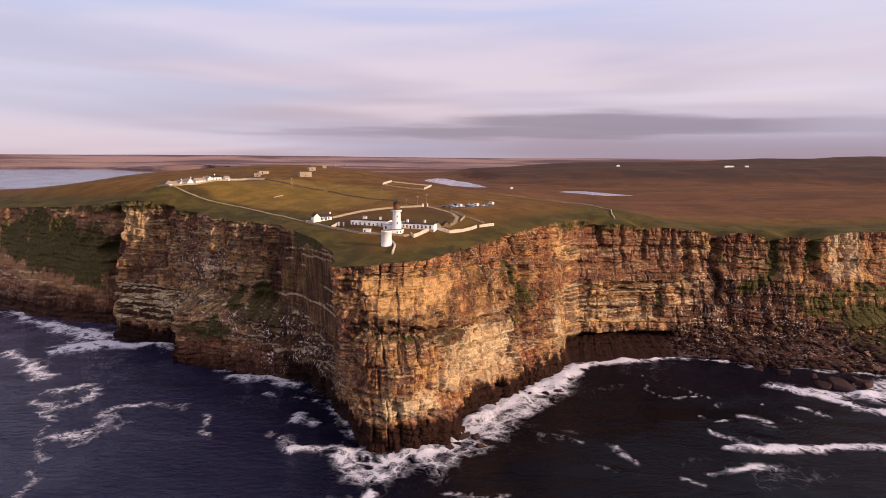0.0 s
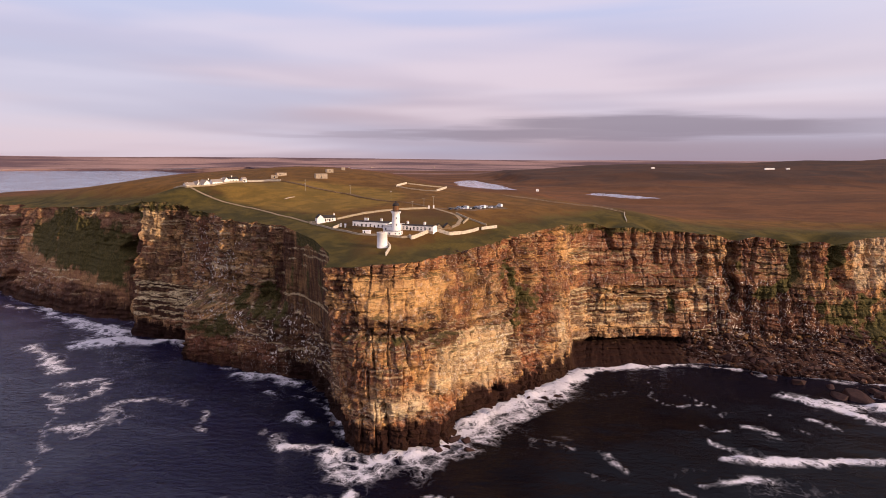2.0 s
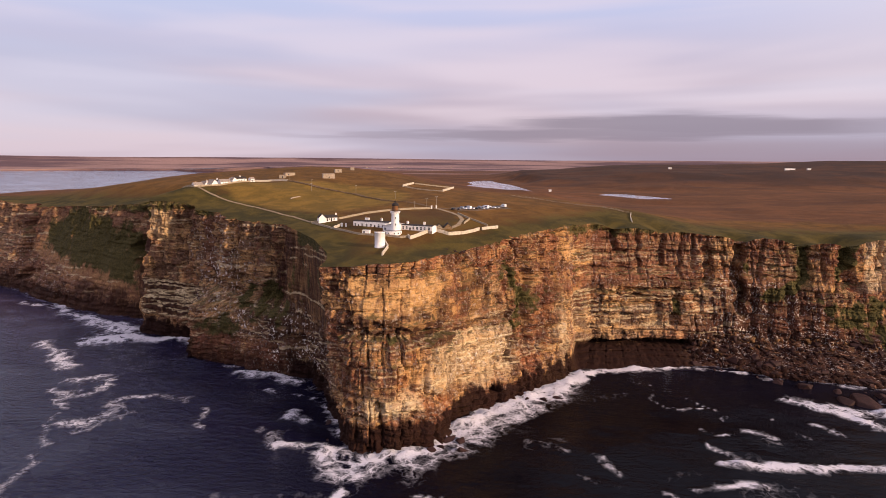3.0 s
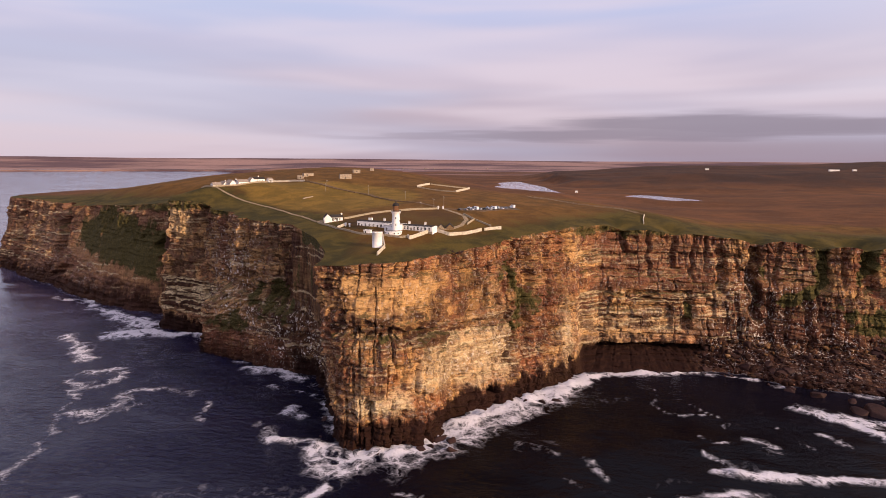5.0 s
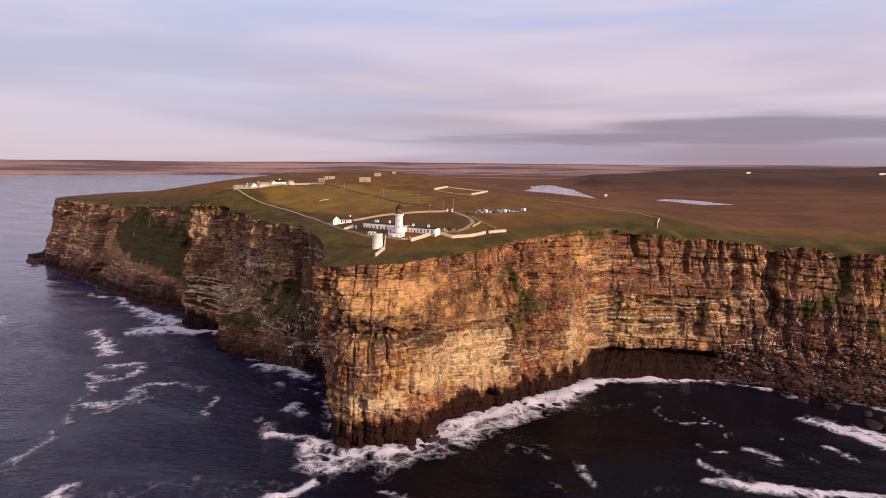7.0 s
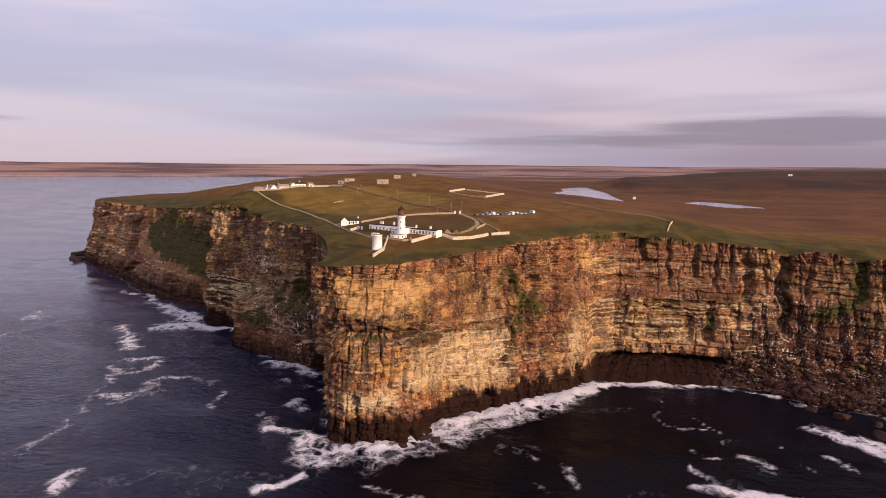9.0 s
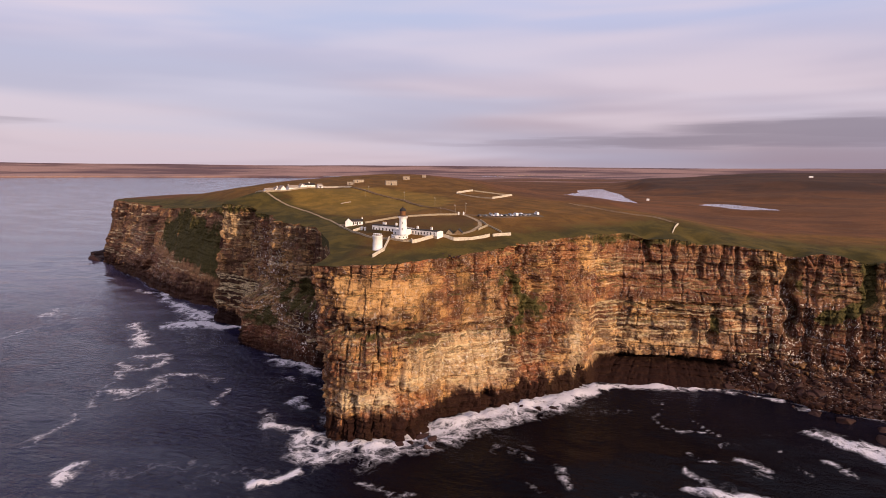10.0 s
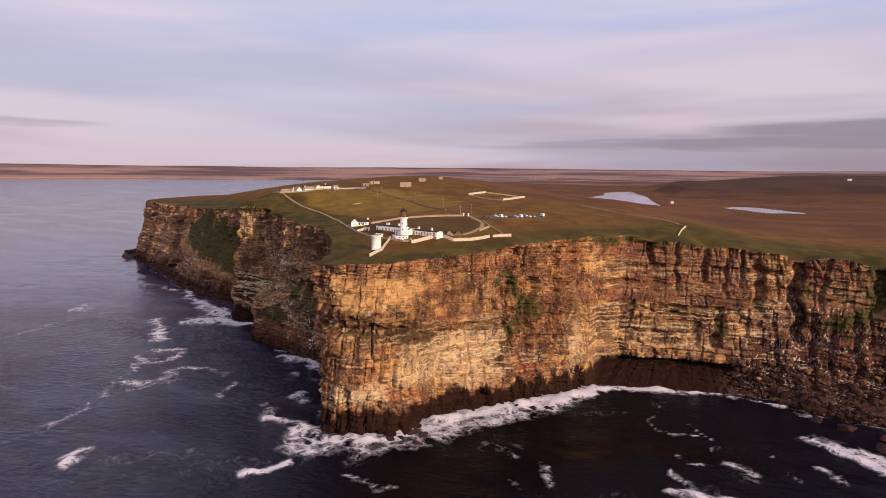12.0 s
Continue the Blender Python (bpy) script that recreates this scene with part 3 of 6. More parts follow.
def relief(s, z, rough, blocky, bulge, mass):
    """How far the rock stands out at s along the cliff and z up it (great joints, beds, blocks, weathering), and a shade for each block.
    mass: where the rock is one smooth body with few joints."""
    zz = z + 0.02 * s + fbm(s / 70, z / 90, 3, 3) * 1.8
    group, big, small = np.searchsorted(GROUP, zz), np.searchsorted(MAJOR, zz), np.searchsorted(MINOR, zz)
    one = big * 0
    fine = 1 - 0.85 * mass
    ss = s + fbm(s / 14, z / 34, 5, 3) * 4.0 + fbm(s / 2.5, z / 3.5, 6, 2) * 0.6
    a, across, side = cells(ss, (9 + 11 * lattice(group, one + 3, 11)) * blocky, group, 11)
    out = ((lattice(a, group, 16) - 0.5) * 5.5 + (lattice(a, group, 26) - 0.5) * (across - 0.5) * 10.0) * bulge * (0.35 + 0.65 * fine)
    out = out - 2.4 * (1 - smooth(0.1, 0.9, side)) * (lattice(a, group, 19) > 0.4) * (0.35 + 0.65 * fine)
    b, across, side = cells(ss, (3.4 + 6.0 * lattice(big, one + 9, 12)) * blocky, big, 12)
    out = out + ((lattice(b, big, 17) - 0.5) * 3.0 + (lattice(b, big, 27) - 0.5) * (across - 0.5) * 4.6 - 3.6 * (lattice(b, big, 31) > 0.94)) * fine
    out = out - 1.6 * (1 - smooth(0.05, 0.7, side)) * (lattice(b, big, 33) > 0.45) * fine
    c, across, side = cells(ss, (1.8 + 4.0 * lattice(small, one + 1, 13)) * blocky, small, 13)
    out = out + ((lattice(small, one, 18) - 0.5) * 1.0 + ((lattice(c, small, 20) - 0.5) * 0.8 + (lattice(c, small, 21) - 0.5) * (across - 0.5) * 0.9) * smooth(-0.1, 0.35, fbm(s / 17, z / 11, 23, 2))) * fine
    under = zz - np.where(big > 0, MAJOR[np.clip(big - 1, 0, len(MAJOR) - 1)], zz)
    out = out - 2.1 * (1 - smooth(0.2, 1.2, under)) * smooth(-0.1, 0.3, fbm(s / 24, big * 5.1, 22, 2)) * (0.4 + 0.6 * fine)
    out = out + (fbm(s / 18, zz / 1.9, 34, 3) * 1.4 + fbm(s / 4.4, z / 4.0, 24, 2) * 1.2) * (0.4 + 0.6 * fine) + fbm(s / 1.5, z / 1.3, 25, 2) * 0.35
    out = out + fbm(s / 36, z / 80, 21, 3) * 6.0 * bulge
    shade = 0.50 * lattice(b, big, 28) + 0.30 * lattice(a, group, 30) + (0.12 * lattice(c, small, 29) + 0.22 * lattice(small, one, 30)) * (0.4 + 0.6 * fine) + 0.16 * mass
    return out * rough, shade


ROCKFACE = {}


def cliff(name, table, step, levels, rough, s0, label, marks, foot, ends, clefts=(), shelves=(), blocky=1.0, massy=None, seams=(None, None), ribs=None, bulge=1.0, notches=(), calm=None):
    """One stretch of cliff. marks gives the attributes; foot how far the face has drawn back at a given share of its height; ends: fade the
    relief there; clefts: x, half width, depth, from and to height; shelves: height at its x, slope, how far the rock below stands out, from and to x;
    notches: bands eaten back: height, slope, half thickness, depth, from and to x; calm: where the relief is slight."""
    s, c = run_stations(table, step)
    total = s[-1]
    tangent = np.gradient((c[:, :2] + c[:, 3:5]) / 2, axis=0)
    k = max(3, int(9 / step))
    for j in range(2):
        pad = np.pad(tangent[:, j], k, mode="edge")
        tangent[:, j] = np.convolve(pad, np.ones(2 * k + 1) / (2 * k + 1), mode="valid")
    tangent /= np.linalg.norm(tangent, axis=1)[:, None]
    out = np.stack([tangent[:, 1], -tangent[:, 0]], 1)
    v = np.linspace(0, 1, levels)
    S, V = np.meshgrid(s, v, indexing="ij")
    top = ground_height(c[:, 0], c[:, 1])
    Z = -4 + V * (top[:, None] + 4)
    mixv = np.clip(Z / top[:, None], 0, 1)
    lean = foot(c[:, None, 0] + 0 * mixv, mixv)
    X = c[:, None, 3] + (c[:, None, 0] - c[:, None, 3]) * lean
    Y = c[:, None, 4] + (c[:, None, 1] - c[:, None, 4]) * lean
    mass = np.clip(massy(X, Z), 0, 1) if massy else 0 * Z
    d, shade = relief(S + s0, Z, rough, blocky, bulge, mass)
    if ribs:
        lane = S + s0 + 7.0 * fbm(S / 13, Z / 70, 92, 3) + 2.5 * fbm(S / 5, Z / 12, 91, 3)
        tier = np.searchsorted(GROUP, Z + 5 * fbm(S / 17, Z / 90, 95, 2))
        col, across, side = cells(lane, 5.0 + 6.0 * lattice(tier, 0 * tier + 4, 94), tier, 93)
        d = d + ribs(X, Z) * ((lattice(col, tier + 7, 96) - 0.5) * 5.0 + (lattice(col, tier + 8, 97) - 0.5) * (across - 0.5) * 7.0 - 2.5 * (1 - smooth(0.1, 0.8, side)) * (lattice(col, tier, 98) > 0.35))
    for px, half, deep, za, zb in clefts:
        wob = px + (half + 1.0) * 1.3 * fbm(Z / 14 + px, Z / 31, 57, 4)
        d = d - deep * (1 - smooth(0.55, 1.25, np.abs(X - wob) / half)) * smooth(za - 6, za + 6, Z) * (1 - smooth(zb - 2, zb + 8, Z))
    for z0, slope, far_out, xa, xb in shelves:
        line = z0 + slope * np.maximum(X, 0) + 2.0 * fbm(X / 9, X / 21, 58, 3)
        d = d + far_out * (1 - smooth(-0.4, 0.9, Z - line)) * smooth(xa, xa + 8, X) * (1 - smooth(xb - 8, xb, X))
    for z0, slope, half, deep, xa, xb in notches:
        line = z0 + slope * (X - xa) + 1.6 * fbm(X / 8 + z0, X / 21, 205, 3)
        thick = half * (1 + 1.2 * fbm(X / 6, Z / 40, 207, 2))
        d = d - deep * (1 - smooth(0.6, 1.3, np.abs(Z - line) / np.maximum(thick, 0.15))) * smooth(xa, xa + 5, X) * (1 - smooth(xb - 5, xb, X))
    d = d * (1 - 0.3 * smooth(0.975, 1.0, V))
    ramp = np.ones_like(s)
    if ends[0]:
        ramp = ramp * smooth(0, 5, s)
    if ends[1]:
        ramp = ramp * smooth(0, 5, total - s)
    d = d * ramp[:, None]
    if calm:
        d = d * (1 - 0.7 * calm(X, Z))
    given = marks(S, Z, X, Y)
    X, Y = X + out[:, None, 0] * d, Y + out[:, None, 1] * d
    for end, left in ((seams[0], 1 - smooth(0, 6, s)), (seams[1], 1 - smooth(0, 6, total - s))):
        if end:
            key, dx, dy, big = end
            jut = (fbm(Z / 13, Z * 0 + key, 90 + key, 3) * 2.4 + fbm(Z / 3.2, Z * 0 + key, 95 + key, 2) * 0.9) * big * left[:, None]
            X, Y = X + dx * jut, Y + dy * jut
    Z = Z + (fbm(S / 3.0, V * 40, 27, 2)) * 0.5 * (V < 0.999) * ramp[:, None]
    Z[:, -1] = ground_height(X[:, -1], Y[:, -1])
    attrs = {key: np.clip(val, 0, 1).ravel() for key, val in dict(given, shade=shade, mass=mass).items()}
    mesh_object(name, np.stack([X, Y, Z], -1).reshape(-1, 3), grid_faces(len(s), levels), ROCK, attrs, True, "structure", label, "cliff")
    ROCKFACE[name] = (X, Y, Z)
    return np.stack([X[:, -1], Y[:, -1], Z[:, -1]], 1)


def zone(x, y, cx, cy, rx, ry):
    return np.exp(-((x - cx) / rx) ** 2 - ((y - cy) / ry) ** 2)


def thin_beds(x, z, each, length, share, seed):
    """Single beds that stand out pale for a length and then give out."""
    row = np.floor((z + 2.0 * fbm(x / 25, z / 60, seed, 3)) / each)
    return lattice(row, np.floor(x / length + 3 * fbm(x / 40, z / 7, seed + 1, 2)), seed + 2) > 1 - share


def headland_marks(S, Z, X, Y):
    slope = area(X, Z, [(-400, 104), (-440, 102), (-484, 82), (-478, 54), (-440, 43), (-392, 35), (-345, 28), (-312, 30), (-312, 84), (-345, 90), (-378, 96)], 18, 8, 151)
    brow = smooth(0.90, 1.02, Z / 103 + 0.05 * fbm(X / 14, Y / 14, 41, 3)) * 0.6
    # sunlit stretch, painted as paler, less rusty rock
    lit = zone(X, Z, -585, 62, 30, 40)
    # shade of the recess by the buttress is painted along with the wet foot
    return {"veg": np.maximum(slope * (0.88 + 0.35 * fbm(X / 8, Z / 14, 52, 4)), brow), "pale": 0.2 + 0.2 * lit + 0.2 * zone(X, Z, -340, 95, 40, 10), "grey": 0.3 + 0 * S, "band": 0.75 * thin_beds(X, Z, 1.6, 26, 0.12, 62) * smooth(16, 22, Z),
            "lime": 0.45 * zone(X, Z, -540, 40, 60, 26) + 0.45 * zone(X, Z, -440, 26, 40, 14), "rust": 0.5 - 0.2 * lit, "damp_shade": np.maximum(0.9 * area(X, Z, [(-318, -5), (-318, 84), (-300, 100), (-262, 100), (-262, -5)], 5, 8, 152), 0.85 * (1 - smooth(9, 24, Z - 8 * smooth(-470, -380, X) + 14 * fbm(X / 14, Z / 20, 153, 3))))}


def buttress_marks(S, Z, X, Y):
    gully = area(X, Z, [(-128, 100), (-118, 60), (-100, 45), (-70, 40), (-52, 60), (-52, 104)], 12, 16, 155) * (0.26 + 0.5 * fbm(X / 5, Z / 26, 68, 3))
    patch = area(X, Z, [(-172, 48), (-150, 62), (-128, 68), (-112, 58), (-118, 45), (-150, 38)], 8, 14, 157) * (0.62 + 0.6 * fbm(X / 6, Z / 7, 158, 4))
    spur = 0.6 * area(X, Z, [(-200, 18), (-198, 34), (-170, 38), (-150, 34), (-160, 18)], 6, 9, 159)
    brow = smooth(0.95, 1.03, Z / 110 + 0.05 * fbm(X / 14, Y / 14, 43, 3)) * 0.6
    # sunlight on the corner pillar painted in: paler, less grey and rusty
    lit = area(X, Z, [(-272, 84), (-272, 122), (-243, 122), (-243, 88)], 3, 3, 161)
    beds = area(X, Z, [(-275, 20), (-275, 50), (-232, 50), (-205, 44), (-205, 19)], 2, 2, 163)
    # the gully wall's shade is painted in, beside the wet beds and foot
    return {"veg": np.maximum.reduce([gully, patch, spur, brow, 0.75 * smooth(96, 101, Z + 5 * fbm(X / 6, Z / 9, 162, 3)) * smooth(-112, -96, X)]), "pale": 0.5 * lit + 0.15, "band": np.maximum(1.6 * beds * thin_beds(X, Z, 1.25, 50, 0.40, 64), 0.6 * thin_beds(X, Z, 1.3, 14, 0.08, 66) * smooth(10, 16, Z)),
            "grey": 0.1 * (1 - lit), "damp_shade": np.maximum.reduce([1.0 * beds, 1.0 * area(X, Z, [(-114, 106), (-126, 80), (-148, 60), (-158, 47), (-142, 34), (-126, 22), (-112, 10), (-58, 10), (-50, 108)], 9, 12, 156) * (0.9 + 0.3 * fbm(X / 5, Z / 24, 160, 3)), 0.8 * gully, 0.9 * (1 - smooth(3, 12, Z + 7 * fbm(X / 10, Z / 20, 154, 3)))]), "lime": np.clip(1.5 * zone(X, Z, -184, 70, 30, 32) + 1.8 * zone(X, Z, -104, 24, 34, 18) + 0.9 * zone(X, Z, -160, 38, 40, 8), 0, 1),
            "rust": 0.8 * area(X, Z, [(-200, 0), (-198, 26), (-118, 26), (-112, 0)], 4, 6, 168) + 0.55 * smooth(0.45, 0.7, Z / 110) * smooth(-0.1, 0.4, fbm(X / 5, Z / 70, 68, 3)) * (1 - 0.7 * lit)}


def point_marks(S, Z, X, Y):
    brow = smooth(0.97, 1.03, Z / 100 + 0.04 * fbm(X / 12, Y / 12, 45, 3)) * 0.5
    cleft = 0.85 * area(X, Z, [(40, 96), (50, 96), (58, 74), (66, 62), (66, 44), (56, 40), (46, 44), (42, 70)], 5, 9, 165) * (0.66 + 0.7 * fbm(X / 5, Z / 8, 117, 3)) + 0.45 * zone(X, Z, 76, 62, 5, 8)
    line = 57.5 + 0.05 * np.maximum(X, 0) + 2.4 * fbm(X / 13, X / 29, 59, 3)
    shelf = np.exp(-((Z - line) / 1.8) ** 2) * (1 - smooth(8, 16, X)) * (0.46 + 0.5 * fbm(X / 6, Z / 9, 60, 2)) + 0.42 * area(X, Z, [(-30, 61), (-30, 67), (-14, 68), (-12, 62)], 1.5, 2, 167)
    rust = 0.55 * area(X, Z, [(-54, 28), (-54, 56), (-37, 56), (-34, 40), (-37, 28)], 3, 8, 169) + 0.7 * area(X, Z, [(10, 60), (12, 78), (26, 80), (28, 60), (18, 56)], 3, 9, 171) + 0.75 * area(X, Z, [(54, 30), (54, 48), (70, 44), (70, 30)], 3, 9, 173) + 0.85 * zone(X, Z, 82, 72, 16, 24)
    cream = area(X, Z, [(-2, 26), (-1, 46), (14, 52), (28, 50), (43, 50), (44, 20), (30, 17), (12, 22)], 4, 9, 175)
    pale = 0.8 * cream + 0.75 * area(X, Z, [(-30, 17), (-30, 31), (-6, 30), (0, 24), (0, 17)], 2.5, 6, 177) + 0.9 * zone(X, Z, 87, 30, 5, 24) + 0.16 * area(X, Z, [(-42, 68), (-44, 94), (4, 94), (8, 78), (-4, 66)], 5, 12, 179) + 0.2 * area(X, Z, [(26, 58), (24, 74), (38, 90), (40, 60)], 4, 10, 181)
    bed = thin_beds(X, Z, 0.9, 22, 0.16, 105) * (0.5 + 0.5 * cream) + 0.9 * thin_beds(X, Z, 0.8, 30, 0.5, 109) * area(X, Z, [(-32, 18), (-32, 27), (-6, 27), (-2, 18)], 2.0, 4, 183)
    return {"veg": np.maximum.reduce([brow, cleft, shelf]), "pale": pale, "band": 0.8 * bed * (1 - np.clip(rust, 0, 1)) * smooth(12, 18, Z) * (1 - smooth(58, 64, Z)),
            "lime": 0.2 + 0.5 * zone(X, Z, 26, 36, 18, 12), "rust": rust * smooth(-0.5, 0.1, fbm(X / 6, Z / 22, 88, 3)),
            # shade under the slab and ledge and in the clefts painted among stains
            "damp_shade": np.maximum.reduce([0.95 * area(X, Z, [(-54, 57), (-54, 65), (-32, 68), (-12, 69), (-4, 69), (7, 66), (11, 51), (4, 54), (-12, 58), (-30, 57)], 1.5, 4, 182) * smooth(-0.35, 0.05, fbm(X / 7, Z / 3, 213, 3)), 0.8 * area(X, Z, [(10, 49), (10, 53), (24, 56), (44, 59), (45, 55), (24, 52)], 1.2, 3, 214), 0.7 * area(X, Z, [(8, 56), (10, 80), (20, 92), (40, 92), (44, 58)], 3, 8, 184) * smooth(-0.1, 0.25, fbm(X / 5, Z / 9, 190, 3)), 0.6 * area(X, Z, [(-46, 64), (-46, 98), (10, 98), (14, 62)], 3, 6, 186) * smooth(0.22, 0.42, fbm(X / 6, Z / 8, 188, 4)), 0.4 * area(X, Z, [(-52, 28), (-52, 56), (-4, 57), (-3, 32)], 3, 6, 185) * smooth(0.2, 0.5, fbm(X / 3.2, Z / 22, 186, 3)), 0.6 * cleft, 0.9 * area(X, Z, [(43, 24), (43, 64), (48, 64), (49, 24)], 1.5, 3, 218), 0.7 * area(X, Z, [(66, 24), (67, 50), (74, 50), (75, 24)], 2, 4, 219)])}


def bay_marks(S, Z, X, Y):
    brow = smooth(0.95, 1.03, Z / 98 + 0.06 * fbm(X / 10, Y / 10, 47, 3)) * 0.6
    slope = 0.85 * area(X, Z, [(284, 54), (330, 54), (366, 52), (430, 50), (430, 30), (346, 36), (338, 12), (312, 11), (302, 32)], 8, 11, 187) * (0.74 + 0.6 * fbm(X / 6, Z / 5, 107, 4))
    gullies = 0.95 * area(X, Z, [(250, 52), (272, 70), (284, 66), (264, 46)], 5, 9, 189) + 0.8 * area(X, Z, [(279, 62), (277, 104), (290, 106), (290, 64)], 4, 6, 191) + 0.8 * area(X, Z, [(310, 66), (306, 104), (330, 106), (327, 72)], 4, 7, 192) + 0.7 * zone(X, Z, 240, 72, 5, 8) + 0.85 * zone(X, Z, 183, 39, 5, 9) + 0.5 * zone(X, Z, 131, 100, 4, 8)
    # shade of the gullies and the scarred face, painted as dark rock and turf
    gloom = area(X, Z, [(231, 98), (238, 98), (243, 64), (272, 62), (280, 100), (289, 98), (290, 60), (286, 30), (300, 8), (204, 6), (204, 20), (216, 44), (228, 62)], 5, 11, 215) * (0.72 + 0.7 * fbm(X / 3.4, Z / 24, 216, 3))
    # grassy shoulder, its colour darkened for the shade it lies in
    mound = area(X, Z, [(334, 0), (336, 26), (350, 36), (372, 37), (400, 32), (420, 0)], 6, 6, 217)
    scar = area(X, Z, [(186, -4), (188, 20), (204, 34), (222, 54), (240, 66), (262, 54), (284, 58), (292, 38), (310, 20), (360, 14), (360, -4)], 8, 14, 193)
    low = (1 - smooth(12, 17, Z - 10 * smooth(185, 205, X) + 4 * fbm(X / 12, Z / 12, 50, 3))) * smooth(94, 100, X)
    wall = area(X, Z, [(108, 56), (106, 98), (150, 98), (196, 92), (198, 58), (165, 50)], 5, 10, 206)
    beds = thin_beds(X, Z, 0.9, 26, 0.2, 102) * (1 - smooth(215, 240, X)) + 0.7 * thin_beds(X, Z, 1.2, 18, 0.25, 112) * zone(X, Z, 258, 72, 22, 9)
    return {"veg": np.maximum.reduce([brow, slope, gullies, 0.8 * mound, 0.45 * gloom * smooth(40, 60, Z)]), "band": 0.6 * beds * smooth(14, 18, Z) * (1 - smooth(84, 96, Z)) * (1 - 0.5 * wall), "pale": 0.3 * area(X, Z, [(92, 14), (92, 40), (150, 40), (205, 38), (205, 18)], 3, 7, 195) + 0.5 * zone(X, Z, 212, 50, 20, 9) + 0.35 * zone(X, Z, 262, 66, 18, 8) + 0.8 * area(X, Z, [(331, 56), (331, 96), (364, 96), (364, 56)], 3, 6, 194),
            # cave and recess shade is painted here together with wet, stained rock
            "damp_shade": np.maximum.reduce([1.0 * low, 0.92 * gloom, 0.8 * mound, 0.8 * area(X, Z, [(96, 36), (98, 60), (180, 60), (226, 58), (226, 30), (160, 32)], 4, 8, 208) * smooth(-0.06, 0.16, fbm(X / 12, Z / 4, 209, 4)), 0.5 * area(X, Z, [(96, 14), (96, 40), (222, 40), (222, 16)], 4, 8, 211) * smooth(0.05, 0.25, fbm(X / 9, Z / 3, 212, 4)), 0.6 * wall * smooth(0.1, 0.3, fbm(X / 16, Z / 4, 210, 4)), scar * (0.45 + 0.8 * fbm(X / 3.4, Z / 26, 99, 3))]), "lime": 0.2 + 0.5 * scar,
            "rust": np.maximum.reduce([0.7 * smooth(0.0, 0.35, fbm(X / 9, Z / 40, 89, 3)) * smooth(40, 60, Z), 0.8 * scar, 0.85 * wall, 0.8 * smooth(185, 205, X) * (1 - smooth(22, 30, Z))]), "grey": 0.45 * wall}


def buttress_foot(x, m):
    stepped = 0.82 * smooth(0.36, 0.50, m) + 0.18 * m
    plain_face = m ** 1.1
    w = smooth(-222, -205, x)
    out = plain_face * (1 - w) + stepped * w
    turf = smooth(-118, -104, x)
    out = out * (1 - turf) + m ** 1.5 * turf
    joined = smooth(-72, -60, x)
    return out * (1 - joined) + m ** 1.15 * joined


def bay_foot(x, m):
    scree = 0.72 * smooth(0.0, 0.17, m) + 0.28 * smooth(0.13, 1.0, m)
    cave = 0.16 * smooth(0.0, 0.012, m) + 0.22 * smooth(0.022, 0.034, m) + 0.18 * smooth(0.048, 0.058, m) + 0.12 * smooth(0.07, 0.08, m) + 0.26 * smooth(0.085, 0.10, m) - 0.30 * smooth(0.12, 0.155, m) + 0.34 * smooth(0.2, 1.0, m)
    w = smooth(94, 100, x) * (1 - smooth(178, 212, x))
    out = scree * (1 - w) + cave * w
    joined = 1 - smooth(93.5, 99, x)
    return out * (1 - joined) + m ** 1.15 * joined


